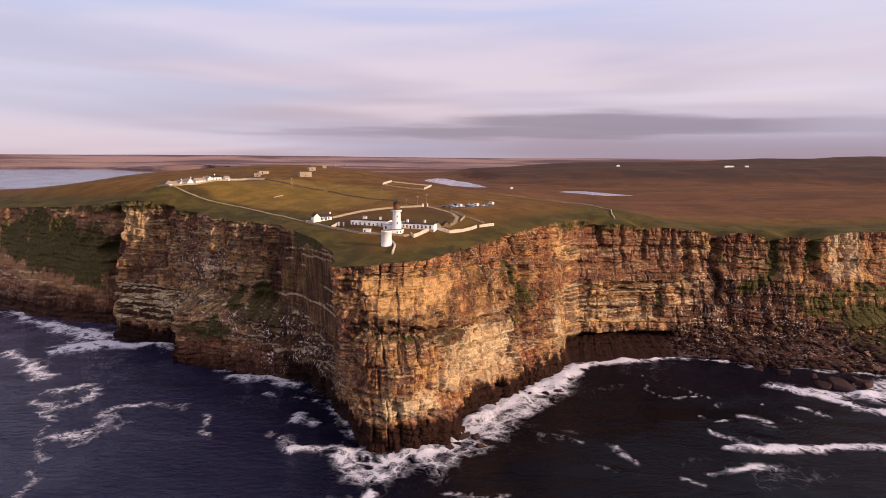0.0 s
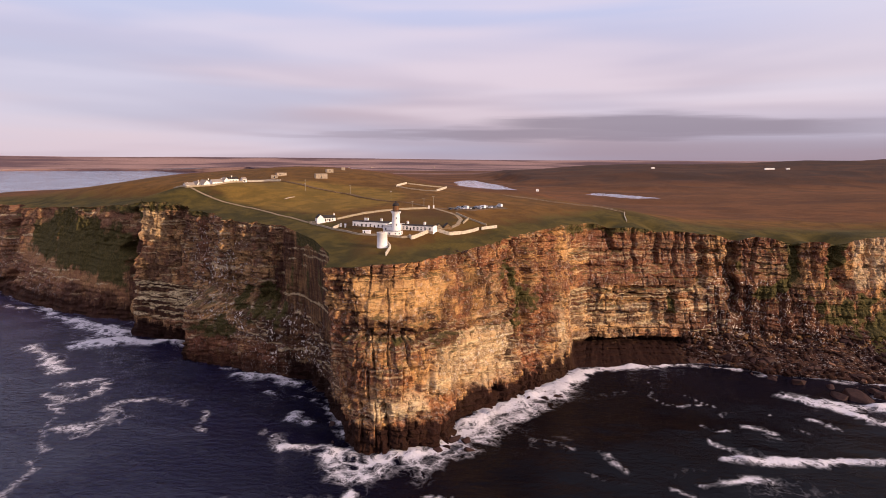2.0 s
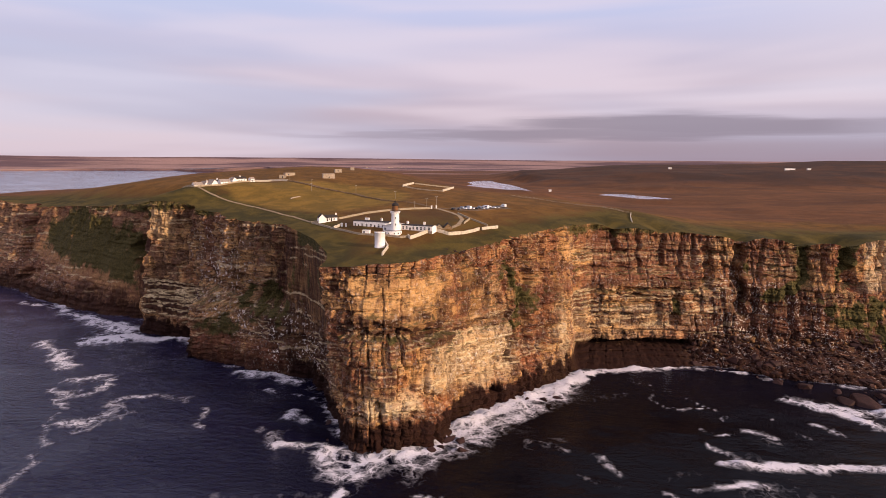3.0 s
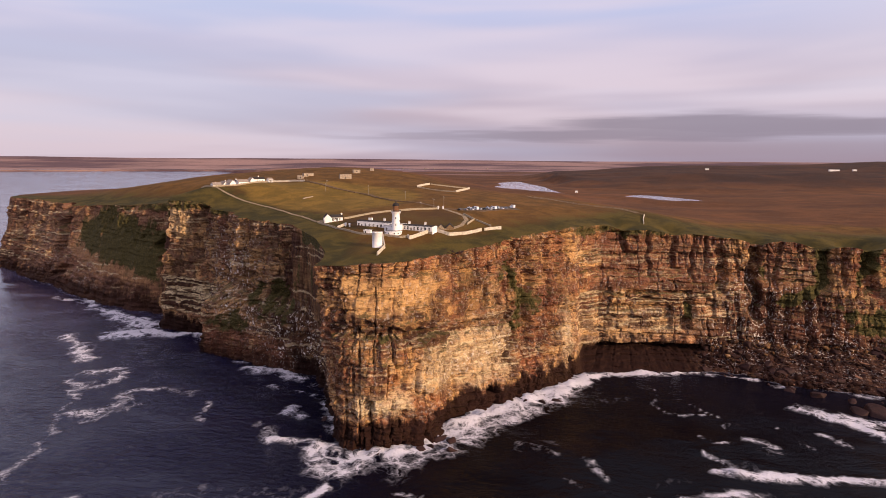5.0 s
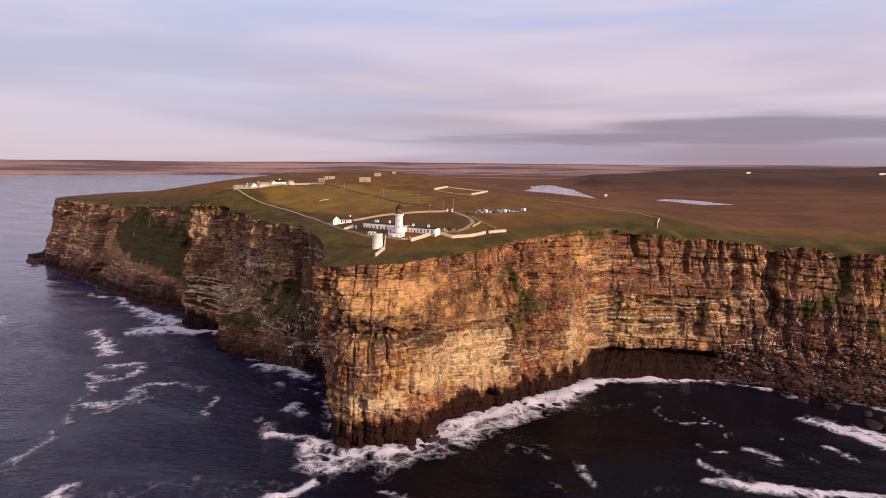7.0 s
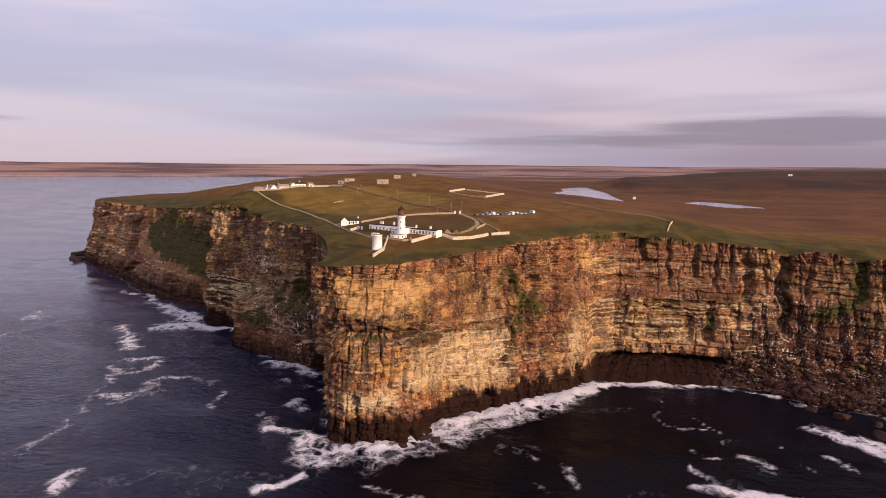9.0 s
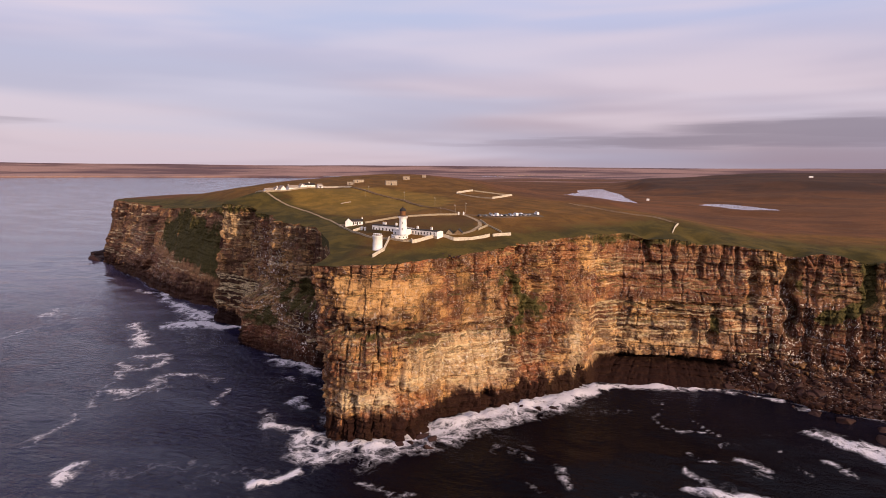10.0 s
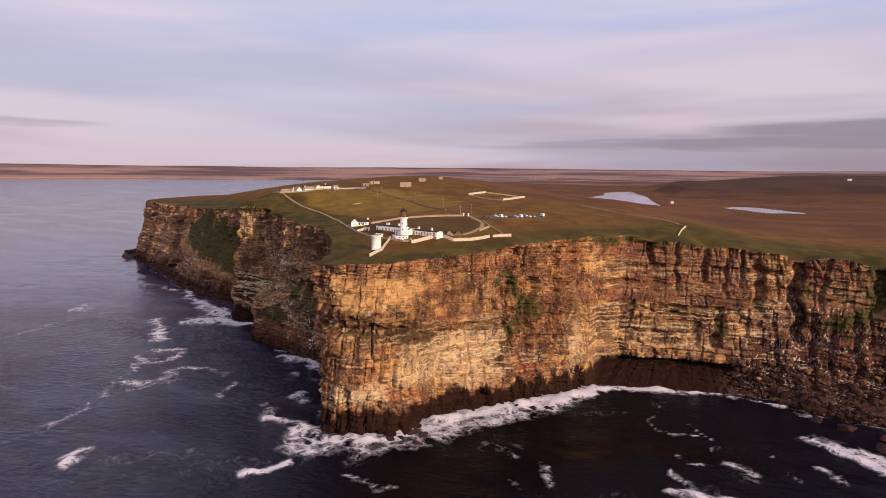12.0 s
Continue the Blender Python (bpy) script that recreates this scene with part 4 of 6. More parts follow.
rims = [
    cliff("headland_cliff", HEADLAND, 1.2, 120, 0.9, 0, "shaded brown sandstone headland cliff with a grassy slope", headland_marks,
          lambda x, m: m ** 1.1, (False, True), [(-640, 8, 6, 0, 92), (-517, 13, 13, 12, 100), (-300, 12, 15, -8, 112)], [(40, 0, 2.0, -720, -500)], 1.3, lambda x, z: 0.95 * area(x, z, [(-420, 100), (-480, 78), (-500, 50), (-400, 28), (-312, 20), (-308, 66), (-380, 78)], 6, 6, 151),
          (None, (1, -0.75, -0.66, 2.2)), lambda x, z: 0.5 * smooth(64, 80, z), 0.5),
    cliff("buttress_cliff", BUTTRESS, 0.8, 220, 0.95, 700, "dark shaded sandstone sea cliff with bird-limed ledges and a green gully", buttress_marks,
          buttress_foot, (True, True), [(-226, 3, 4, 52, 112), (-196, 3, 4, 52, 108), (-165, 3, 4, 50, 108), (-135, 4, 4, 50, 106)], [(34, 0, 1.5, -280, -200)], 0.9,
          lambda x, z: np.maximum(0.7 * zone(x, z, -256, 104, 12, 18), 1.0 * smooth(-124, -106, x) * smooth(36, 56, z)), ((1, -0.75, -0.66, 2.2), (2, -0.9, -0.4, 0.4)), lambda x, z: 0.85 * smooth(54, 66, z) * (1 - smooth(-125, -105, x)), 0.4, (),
          lambda x, z: smooth(-108, -92, x) * smooth(40, 60, z)),
    cliff("point_cliff", POINT, 0.42, 250, 1.0, 1000, "sunlit orange and cream banded sandstone cliff of the point", point_marks,
          lambda x, m: m ** 1.15, (True, True), [(59, 3.6, 6.0, 30, 96), (46, 2.2, 4.6, 26, 92), (73, 2.4, 4.5, 30, 94), (80, 1.4, 3.0, 14, 60), (-47, 1.4, 2.2, 60, 92), (-37, 1.1, 1.3, 24, 55), (-22, 0.8, 1.0, 32, 56), (-5, 0.9, 1.6, 36, 57), (8, 1.3, 2.6, 60, 78), (31, 1.2, 2.4, 60, 94)],
          [(57, 0.0, 1.5, -54, 16), (17, 0.0, 1.2, -46, 60)], 1.0,
          lambda x, z: np.maximum.reduce([0.9 * area(x, z, [(-45, 66), (-46, 93), (4, 93), (10, 80), (-2, 62), (-12, 68), (-32, 69)], 4, 8, 197), 0.2 * area(x, z, [(2, 22), (2, 46), (42, 48), (42, 20)], 5, 10, 199), 0.4 * area(x, z, [(12, 56), (14, 80), (26, 80), (40, 66), (40, 54)], 5, 10, 201)]),
          ((2, -0.9, -0.4, 0.4), (3, 0.6, -0.8, 1.0)), lambda x, z: 0.1 * (1 - smooth(-8, 2, x)) * (1 - smooth(48, 56, z)) + 0.4 * smooth(62, 70, x) * smooth(10, 20, z), 0.6,
          [(60.5, -0.04, 3.0, 4.4, -56, 13), (65.5, 0.0, 2.6, 2.6, -32, -12), (51, 0.15, 1.2, 3.2, 9, 46), (91, 0.0, 0.7, 1.5, -46, 10), (80, 0.05, 0.5, 1.4, -42, -10), (46, 0.12, 0.6, 1.3, -2, 44), (26, -0.12, 0.5, 1.4, 0, 44), (17.5, 0.0, 0.8, 1.6, -46, 2), (84, 0.1, 0.7, 1.8, 34, 92), (40, 0.0, 0.8, 1.8, 60, 92)]),
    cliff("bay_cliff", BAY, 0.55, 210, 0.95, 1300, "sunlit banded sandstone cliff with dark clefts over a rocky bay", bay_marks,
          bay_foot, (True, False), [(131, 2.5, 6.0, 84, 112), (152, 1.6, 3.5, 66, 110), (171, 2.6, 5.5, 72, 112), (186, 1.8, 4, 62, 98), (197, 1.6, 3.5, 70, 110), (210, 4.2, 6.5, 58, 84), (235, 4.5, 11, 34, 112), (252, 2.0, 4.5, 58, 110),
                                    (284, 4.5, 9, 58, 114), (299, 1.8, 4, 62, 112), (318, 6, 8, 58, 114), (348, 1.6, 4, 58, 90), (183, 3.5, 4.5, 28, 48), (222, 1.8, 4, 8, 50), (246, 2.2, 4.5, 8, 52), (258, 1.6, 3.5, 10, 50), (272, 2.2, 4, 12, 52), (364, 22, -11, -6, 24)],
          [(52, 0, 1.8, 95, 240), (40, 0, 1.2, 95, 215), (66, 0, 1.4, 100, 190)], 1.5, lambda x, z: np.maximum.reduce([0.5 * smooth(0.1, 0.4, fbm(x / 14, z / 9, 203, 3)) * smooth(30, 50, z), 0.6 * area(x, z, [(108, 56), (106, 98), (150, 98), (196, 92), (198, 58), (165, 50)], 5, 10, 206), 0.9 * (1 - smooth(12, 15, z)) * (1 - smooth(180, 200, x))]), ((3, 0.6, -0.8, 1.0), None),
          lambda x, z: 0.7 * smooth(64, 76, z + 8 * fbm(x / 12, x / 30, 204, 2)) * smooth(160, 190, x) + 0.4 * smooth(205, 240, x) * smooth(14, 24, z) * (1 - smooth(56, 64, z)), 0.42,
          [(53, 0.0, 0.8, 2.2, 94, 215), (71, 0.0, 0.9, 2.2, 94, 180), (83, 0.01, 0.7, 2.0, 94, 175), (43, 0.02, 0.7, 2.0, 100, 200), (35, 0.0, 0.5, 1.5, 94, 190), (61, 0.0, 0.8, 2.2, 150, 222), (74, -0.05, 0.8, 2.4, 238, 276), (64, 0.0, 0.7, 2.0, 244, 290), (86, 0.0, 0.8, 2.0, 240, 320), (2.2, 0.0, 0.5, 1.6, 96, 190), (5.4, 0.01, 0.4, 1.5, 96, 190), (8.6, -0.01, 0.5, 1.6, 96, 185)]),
]
rim = np.concatenate([rims[0]] + [r[1:] for r in rims[1:]])

# ---------------------------------------------------------------- the ground, one sheet to the horizon
from mathutils import geometry

EDGE = 4900.0
_right = [(620, 560), (1000, 480), (2000, 250), (3400, 0), (4880, -400)]
_arc = [(EDGE * math.cos(radians(a)), EDGE * math.sin(radians(a))) for a in range(0, 176, 4)]
_back = [(-4700, 700), (-4300, 1150), (-3930, 1750), (-3600, 2354), (-3165, 2911), (-2564, 3452), (-2050, 3780), (-1450, 3800), (-950, 3000), (-760, 2200),
         (-640, 1350), (-668, 1050), (-695, 900)]
_outline = [tuple(p) for p in rim[::2, :2]] + _right + _arc[1:] + _back
if tuple(rim[-1, :2]) not in _outline:
    _outline.insert(len(rim[::2]), tuple(rim[-1, :2]))
outline = np.array(_outline)


def clear_of(px, py, poly, gap):
    ok = np.ones(px.shape, bool)
    for a, b in poly:
        ok &= (np.abs(px - a) > gap) | (np.abs(py - b) > gap)
    return ok


_pts = []
for (xa, xb, ya, yb, step, hole, gap) in [(-420, 480, 320, 800, 6.0, None, 3.0), (-900, 1100, 320, 2000, 24.0, (-420, 480, 320, 800), 10.0), (-100, 340, 950, 1780, 9.0, None, 9.0),
                                         (-4900, 4900, -400, 4900, 110.0, (-900, 1100, 320, 2000), 50.0)]:
    gx, gy = np.meshgrid(np.arange(xa + step / 2, xb, step), np.arange(ya + step / 2, yb, step))
    gx, gy = gx.ravel(), gy.ravel()
    gx, gy = gx + (lattice(gx, gy, 1) - 0.5) * step * 0.5, gy + (lattice(gx, gy, 2) - 0.5) * step * 0.5
    keep = inside(gx, gy, outline) & clear_of(gx, gy, outline, gap)
    if hole:
        keep &= ~((gx > hole[0]) & (gx < hole[1]) & (gy > hole[2]) & (gy < hole[3]))
    _pts.append(np.stack([gx[keep], gy[keep]], 1))
_all = np.concatenate([outline] + _pts)
_ring = [(i, (i + 1) % len(outline)) for i in range(len(outline))]
_v, _e, _f, *_rest = geometry.delaunay_2d_cdt([Vector(p) for p in _all], _ring, [], 1, 0.01)
gv = np.array([tuple(p) for p in _v])
gzs = ground_height(gv[:, 0], gv[:, 1])
_r = np.hypot(gv[:, 0], gv[:, 1])
moor = np.clip(smooth(530, 780, gv[:, 1] - 0.35 * gv[:, 0] + 30 * fbm(gv[:, 0] / 60, gv[:, 1] / 60, 51, 3)) * smooth(-160, 20, gv[:, 0] - 0.2 * (gv[:, 1] - 560))
               + smooth(90, 230, gv[:, 0] - 0.1 * (gv[:, 1] - 500)) * smooth(590, 720, gv[:, 1] + 20 * fbm(gv[:, 0] / 40, gv[:, 1] / 40, 56, 3)) + smooth(680, 900, gv[:, 1]), 0, 1)
field = zone(gv[:, 0], gv[:, 1], -130, 545, 95, 75) * 1.3 * (1 - smooth(-60, 10, gv[:, 0]))
yard = inside(gv[:, 0], gv[:, 1], np.array([(-80, 447), (-60, 462), (-37, 474), (-14, 488), (0, 476), (9, 460), (8, 443), (-2, 426), (-60, 418), (-78, 423)], float))
_rd = np.full(len(gv), 1e9)
for a, b in rim[::8, :2]:
    _rd = np.minimum(_rd, np.hypot(gv[:, 0] - a, gv[:, 1] - b))
moor = np.clip(moor + 0.42 * yard, 0, 1)
lush = np.clip(0.3 * yard + np.exp(-_rd / 36) * 1.0 + 0.5 * np.exp(-_rd / 45) * (1 - smooth(-110, -70, gv[:, 0])) + 0.40 * (1 - smooth(50, 130, _rd + 25 * fbm(gv[:, 0] / 50, gv[:, 1] / 50, 54, 3))) * smooth(90, 150, gv[:, 0]), 0, 1)
field = field * np.clip(_rd / 30 - 0.6, 0, 1)
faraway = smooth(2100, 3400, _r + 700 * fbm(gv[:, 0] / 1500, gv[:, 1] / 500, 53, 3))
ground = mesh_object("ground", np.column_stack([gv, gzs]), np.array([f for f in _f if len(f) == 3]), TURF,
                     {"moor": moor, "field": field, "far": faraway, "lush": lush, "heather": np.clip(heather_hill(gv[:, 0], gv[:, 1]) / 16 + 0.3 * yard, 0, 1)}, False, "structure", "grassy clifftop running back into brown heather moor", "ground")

# plain coast out of sight behind the headland and along the far shore
_skirt = [tuple(rim[-1, :2])] + _right
for nm, line in (("coast_east", _skirt), ("coast_west", _back + [tuple(rim[0, :2])])):
    a = np.array(line)
    s = np.concatenate([[0], np.cumsum(np.hypot(*np.diff(a, axis=0).T))])
    t = np.linspace(0, s[-1], int(s[-1] / 15) + 2)
    a = np.stack([np.interp(t, s, a[:, 0]), np.interp(t, s, a[:, 1])], 1)
    hz = ground_height(a[:, 0], a[:, 1])
    lo = sea_level(np.hypot(a[:, 0], a[:, 1])) - 5
    rows = [np.column_stack([a, lo + (hz - lo) * q]) for q in np.linspace(0, 1, 12)]
    vv = np.stack(rows, 1)
    vv[:, 1:-1, :2] += (fbm(t[:, None] / 30, np.arange(10)[None] * 1.3, 55, 3) * 5)[..., None]
    zero = np.zeros(vv.shape[0] * vv.shape[1])
    if nm == "coast_east":
        coat, marks = ROCK, {"veg": zero + 0.4, "shade": zero + 0.5, "damp_shade": zero + 0.4}
    else:
        # the western coast takes the same hazy mauve colour
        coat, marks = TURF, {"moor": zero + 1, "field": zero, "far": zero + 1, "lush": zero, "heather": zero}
    mesh_object(nm, vv.reshape(-1, 3), grid_faces(len(t), 12), coat, marks, True, "structure", "plain brown coast beyond the cliffs", "cliff")

# ---------------------------------------------------------------- water
FOOT = np.array([(-760, 800)] + [row[3:5] for row in HEADLAND + BUTTRESS + POINT + BAY], float)


# drifts of foam: a line, its half width and how thick it lies
DRIFTS = [
    ([(-78, 316), (-62, 313), (-46, 306)], 8, 0.95), ([(-56, 302), (-47, 286), (-33, 277), (-24, 290)], 10, 0.92), ([(-46, 300), (-24, 296), (-2, 310)], 10, 0.98),
    ([(-26, 302), (6, 320), (22, 350), (48, 385), (72, 408), (92, 436)], 11, 1.2), ([(-6, 298), (14, 316), (30, 336), (62, 378)], 11, 0.85),
    ([(-425, 594), (-388, 572), (-360, 556)], 9, 0.95), ([(-362, 552), (-330, 534), (-296, 518)], 14, 1.08), ([(-306, 484), (-282, 496), (-254, 493), (-232, 501)], 13, 1.3), ([(-470, 600), (-430, 590)], 7, 0.75),
    ([(-340, 467), (-316, 448), (-298, 430), (-282, 419)], 7, 0.92), ([(-262, 392), (-244, 398), (-228, 382), (-236, 358), (-252, 370)], 8, 0.76), ([(-244, 372), (-232, 350)], 9, 0.7),
    ([(-217, 322), (-205, 331), (-198, 347), (-203, 361), (-184, 370), (-164, 366)], 5, 0.76), ([(-232, 346), (-214, 305), (-199, 271), (-190, 240)], 3.5, 0.62), ([(-200, 318), (-188, 338)], 6, 0.6),
    ([(-146, 352), (-143, 338), (-127, 328)], 3, 0.78), ([(-148, 423), (-134, 420), (-115, 408), (-104, 402)], 6, 1.1), ([(-116, 386), (-109, 383)], 3, 0.85), ([(-98, 388), (-80, 379)], 3.5, 0.9), ([(-166, 434), (-156, 438)], 2.6, 0.9), ([(-88, 351), (-74, 345)], 4, 0.88), ([(-100, 338), (-84, 326)], 5, 0.55),
    ([(-408, 374), (-418, 425), (-413, 479)], 4, 0.6), ([(-474, 486), (-448, 468)], 9, 0.66), ([(-143, 229), (-133, 221)], 4.5, 0.95), ([(-43, 251), (-34, 267)], 4, 1.2), ([(6, 267), (20, 262), (32, 268)], 2.5, 0.8)]
BAY_DRIFTS = [
    ([(156, 316), (192, 314), (226, 318), (268, 320)], 4.0, 1.2), ([(134, 290), (150, 294), (174, 297)], 3.2, 0.86), ([(93, 319), (98, 309), (104, 300)], 3, 0.80), ([(118, 286), (126, 279)], 2.6, 0.8),
    ([(146, 437), (142, 407), (147, 391), (157, 387), (170, 390)], 1.2, 0.62), ([(166, 403), (178, 387)], 1.2, 0.74), ([(180, 374), (187, 378)], 3.4, 0.80), ([(158, 361), (167, 353), (177, 353)], 1.8, 0.76), ([(188, 357), (197, 348)], 3.8, 0.82),
    ([(156, 340), (163, 331), (167, 324)], 2.0, 0.78), ([(206, 376), (210, 382)], 2.4, 0.74), ([(214, 362), (220, 356)], 2.2, 0.7), ([(230, 372), (240, 362)], 2.6, 0.68),
    ([(229, 413), (244, 400), (257, 388), (268, 372), (292, 362)], 6.5, 1.08), ([(262, 396), (284, 398), (310, 402), (340, 400)], 10, 1.1), ([(238, 412), (262, 398), (292, 392)], 13, 0.8), ([(300, 412), (330, 420)], 8, 0.95), ([(233, 453), (246, 457), (259, 459)], 2.2, 0.8),
    ([(60, 330), (80, 322)], 3, 0.5), ([(84, 300), (92, 292)], 3, 0.55), ([(86, 424), (100, 445), (119, 456), (138, 460), (157, 467)], 9, 1.2), ([(157, 466), (176, 470), (194, 470), (210, 471), (226, 466)], 3.2, 1.0)]
_xs = np.unique(np.concatenate([np.linspace(-4900, -800, 45), np.arange(-800, 460, 2.6), np.linspace(460, 4900, 40)]))
_ys = np.unique(np.concatenate([np.linspace(-4900, 180, 40), np.arange(180, 820, 2.6), np.linspace(820, 4900, 45)]))
sx, sy = np.meshgrid(_xs, _ys, indexing="ij")
near_shore, _a = line_distance(sx, sy, FOOT)
foam = np.where(sx < -70, 0.42, 0.75) * (1 - smooth(1, 13, near_shore + 8 * fbm(sx / 18, sy / 18, 61, 3)))
foam = foam * (0.62 + 0.38 * smooth(-0.3, 0.3, fbm(sx / 60, sy / 60, 63, 2)))
foam = np.maximum(foam, 0.30 * smooth(0.36, 0.7, fbm((sx + 0.6 * sy) / 70, (sy - 0.6 * sx) / 24, 78, 4)) * (1 - smooth(250, 500, np.hypot(sx + 60, sy - 420))))
wx, wy = fbm(sx / 20, sy / 20, 65, 4), fbm(sx / 20, sy / 20, 67, 4)
wide, thick = fbm(sx / 30, sy / 30, 72, 3), fbm(sx / 13, sy / 13, 74, 3)
for line, half, much, sway in [(line, half, much * (0.93 if line[0][0] < -180 else 1.0), 9) for line, half, much in DRIFTS] + [row + (5,) for row in BAY_DRIFTS]:
    d, _a = line_distance(sx + sway * wx, sy + sway * wy, line)
    foam = np.maximum(foam, much * np.exp(-(d / (half * (1 + 0.7 * wide))) ** 2 * 0.8) * (1 + 0.35 * thick))
sz = sea_level(np.hypot(sx, sy))
near = (np.abs(sx + 170) < 640) & (np.abs(sy - 500) < 330)
sz = sz + near * (fbm(sx / 34 + sy / 90, sy / 22, 69, 3) * 0.9 + 0.9 * np.clip(foam, 0, 1.2) * (0.6 + fbm(sx / 6, sy / 6, 70, 2)) + 3.2 * np.clip(foam - 0.7, 0, 0.6) * np.clip(0.2 + fbm(sx / 9, sy / 9, 76, 3), 0, 1))
spray = smooth(0.15, 0.55, fbm(sx / 11, sy / 11, 97, 3)) * smooth(0.5, 0.9, foam) * (1 - smooth(4, 15, near_shore)) * smooth(-60, -45, sx) * (1 - smooth(90, 120, sx))
sz = sz + near * spray * (2.0 + 1.6 * fbm(sx / 3.5, sy / 3.5, 98, 2))
# the cliffs' shade on the water is laid out here as a mask
mesh_object("sea", np.stack([sx, sy, sz], -1).reshape(-1, 3), grid_faces(len(_xs), len(_ys)), SEA, {"offing": smooth(380, 1000, np.hypot(sx, sy)).ravel(), "foam": np.clip(foam, 0, 1.4).ravel(), "cliff_shade": (smooth(-170, 40, sx + 0.2 * (sy - 300)) * (1 - smooth(400, 900, np.hypot(sx - 130, sy - 380)))).ravel()}, False,
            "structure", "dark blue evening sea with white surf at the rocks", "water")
for shore, level in LOCHS:
    middle = np.mean(shore, axis=0)
    bm = bmesh.new()
    bm.faces.new([bm.verts.new((x + 14 * (x - middle[0]) / math.hypot(x - middle[0], y - middle[1]), y + 14 * (y - middle[1]) / math.hypot(x - middle[0], y - middle[1]), level)) for x, y in shore[::-1]])
    bmesh.ops.triangulate(bm, faces=bm.faces)
    me = bpy.data.meshes.new("loch")
    bm.to_mesh(me), bm.free()
    me.materials.append(LOCH)
    tagged(new("loch", me), "pale still moorland loch reflecting the evening sky", "water", "moorland lochs", "structure")


# ---------------------------------------------------------------- building blocks
def part(name, bm, mat, parent, label="", smooth_faces=False):
    bmesh.ops.recalc_face_normals(bm, faces=bm.faces)
    me = bpy.data.meshes.new(name)
    bm.to_mesh(me), bm.free()
    me.materials.append(mat)
    if smooth_faces:
        me.polygons.foreach_set("use_smooth", [True] * len(me.polygons))
    ob = new(name, me)
    ob.parent = parent
    if label:
        ob["label"] = label
    return ob


def thing(name, x, y, z, turn, label, category, group="", kind=""):
    ob = new(name)
    ob.matrix_basis = pose(x, y, z, 0, 0, turn)
    return tagged(ob, label, category, group, kind)


def box(x0, x1, y0, y1, z0, z1, bevel=0.0, bm=None):
    bm = bm or bmesh.new()
    r = bmesh.ops.create_cube(bm, size=1.0, matrix=Matrix.LocRotScale(((x0 + x1) / 2, (y0 + y1) / 2, (z0 + z1) / 2), None, (x1 - x0, y1 - y0, z1 - z0)))
    if bevel:
        bmesh.ops.bevel(bm, geom=list({e for v in r["verts"] for e in v.link_edges}), offset=bevel, segments=1, affect="EDGES")
    return bm


def lathe(profile, seg=32, bm=None, x=0.0, y=0.0, a0=0.0, a1=2 * math.pi):
    """A solid turned about the upright axis through x, y: pairs of radius and height."""
    bm = bm or bmesh.new()
    closed = a1 - a0 > 6.28
    angles = [a0 + (a1 - a0) * i / seg for i in range(seg if closed else seg + 1)]
    rings = [[bm.verts.new((x + r * math.cos(a), y + r * math.sin(a), h)) for a in angles] for r, h in profile]
    for lo, hi in zip(rings, rings[1:]):
        for i in range(len(angles) - (0 if closed else 1)):
            j = (i + 1) % len(angles)
            bm.faces.new((lo[i], lo[j], hi[j], hi[i]))
    bm.faces.new(rings[-1])
    bm.faces.new(rings[0][::-1])
    if not closed:
        bm.faces.new([r[0] for r in rings] + [r[-1] for r in rings][::-1])
    return bm


def gable(x0, x1, y0, y1, z0, rise, over=0.3, thick=0.22, bm=None):
    """Two roof slopes over a ridge along x, with their thickness and overhang."""
    bm = bm or bmesh.new()
    ym = (y0 + y1) / 2
    k = rise / (ym - y0)
    for sgn, ye in ((-1, y0), (1, y1)):
        lo = [(ye + sgn * over, z0 - over * k), (ym, z0 + rise), (ym, z0 + rise + thick), (ye + sgn * over, z0 - over * k + thick)]
        a = [bm.verts.new((x0 - over, y, z)) for y, z in lo]
        b = [bm.verts.new((x1 + over, y, z)) for y, z in lo]
        bm.faces.new(a), bm.faces.new(b[::-1])
        for i in range(4):
            bm.faces.new((a[i], a[(i + 1) % 4], b[(i + 1) % 4], b[i]))
    return bm


def gabled_walls(x0, x1, y0, y1, z0, z1, rise):
    bm = bmesh.new()
    ym = (y0 + y1) / 2
    ring = [(y0, z0), (y1, z0), (y1, z1), (ym, z1 + rise), (y0, z1)]
    a, b = [bm.verts.new((x0, y, z)) for y, z in ring], [bm.verts.new((x1, y, z)) for y, z in ring]
    bm.faces.new(a), bm.faces.new(b[::-1])
    for i in range(5):
        bm.faces.new((a[i], a[(i + 1) % 5], b[(i + 1) % 5], b[i]))
    return bm


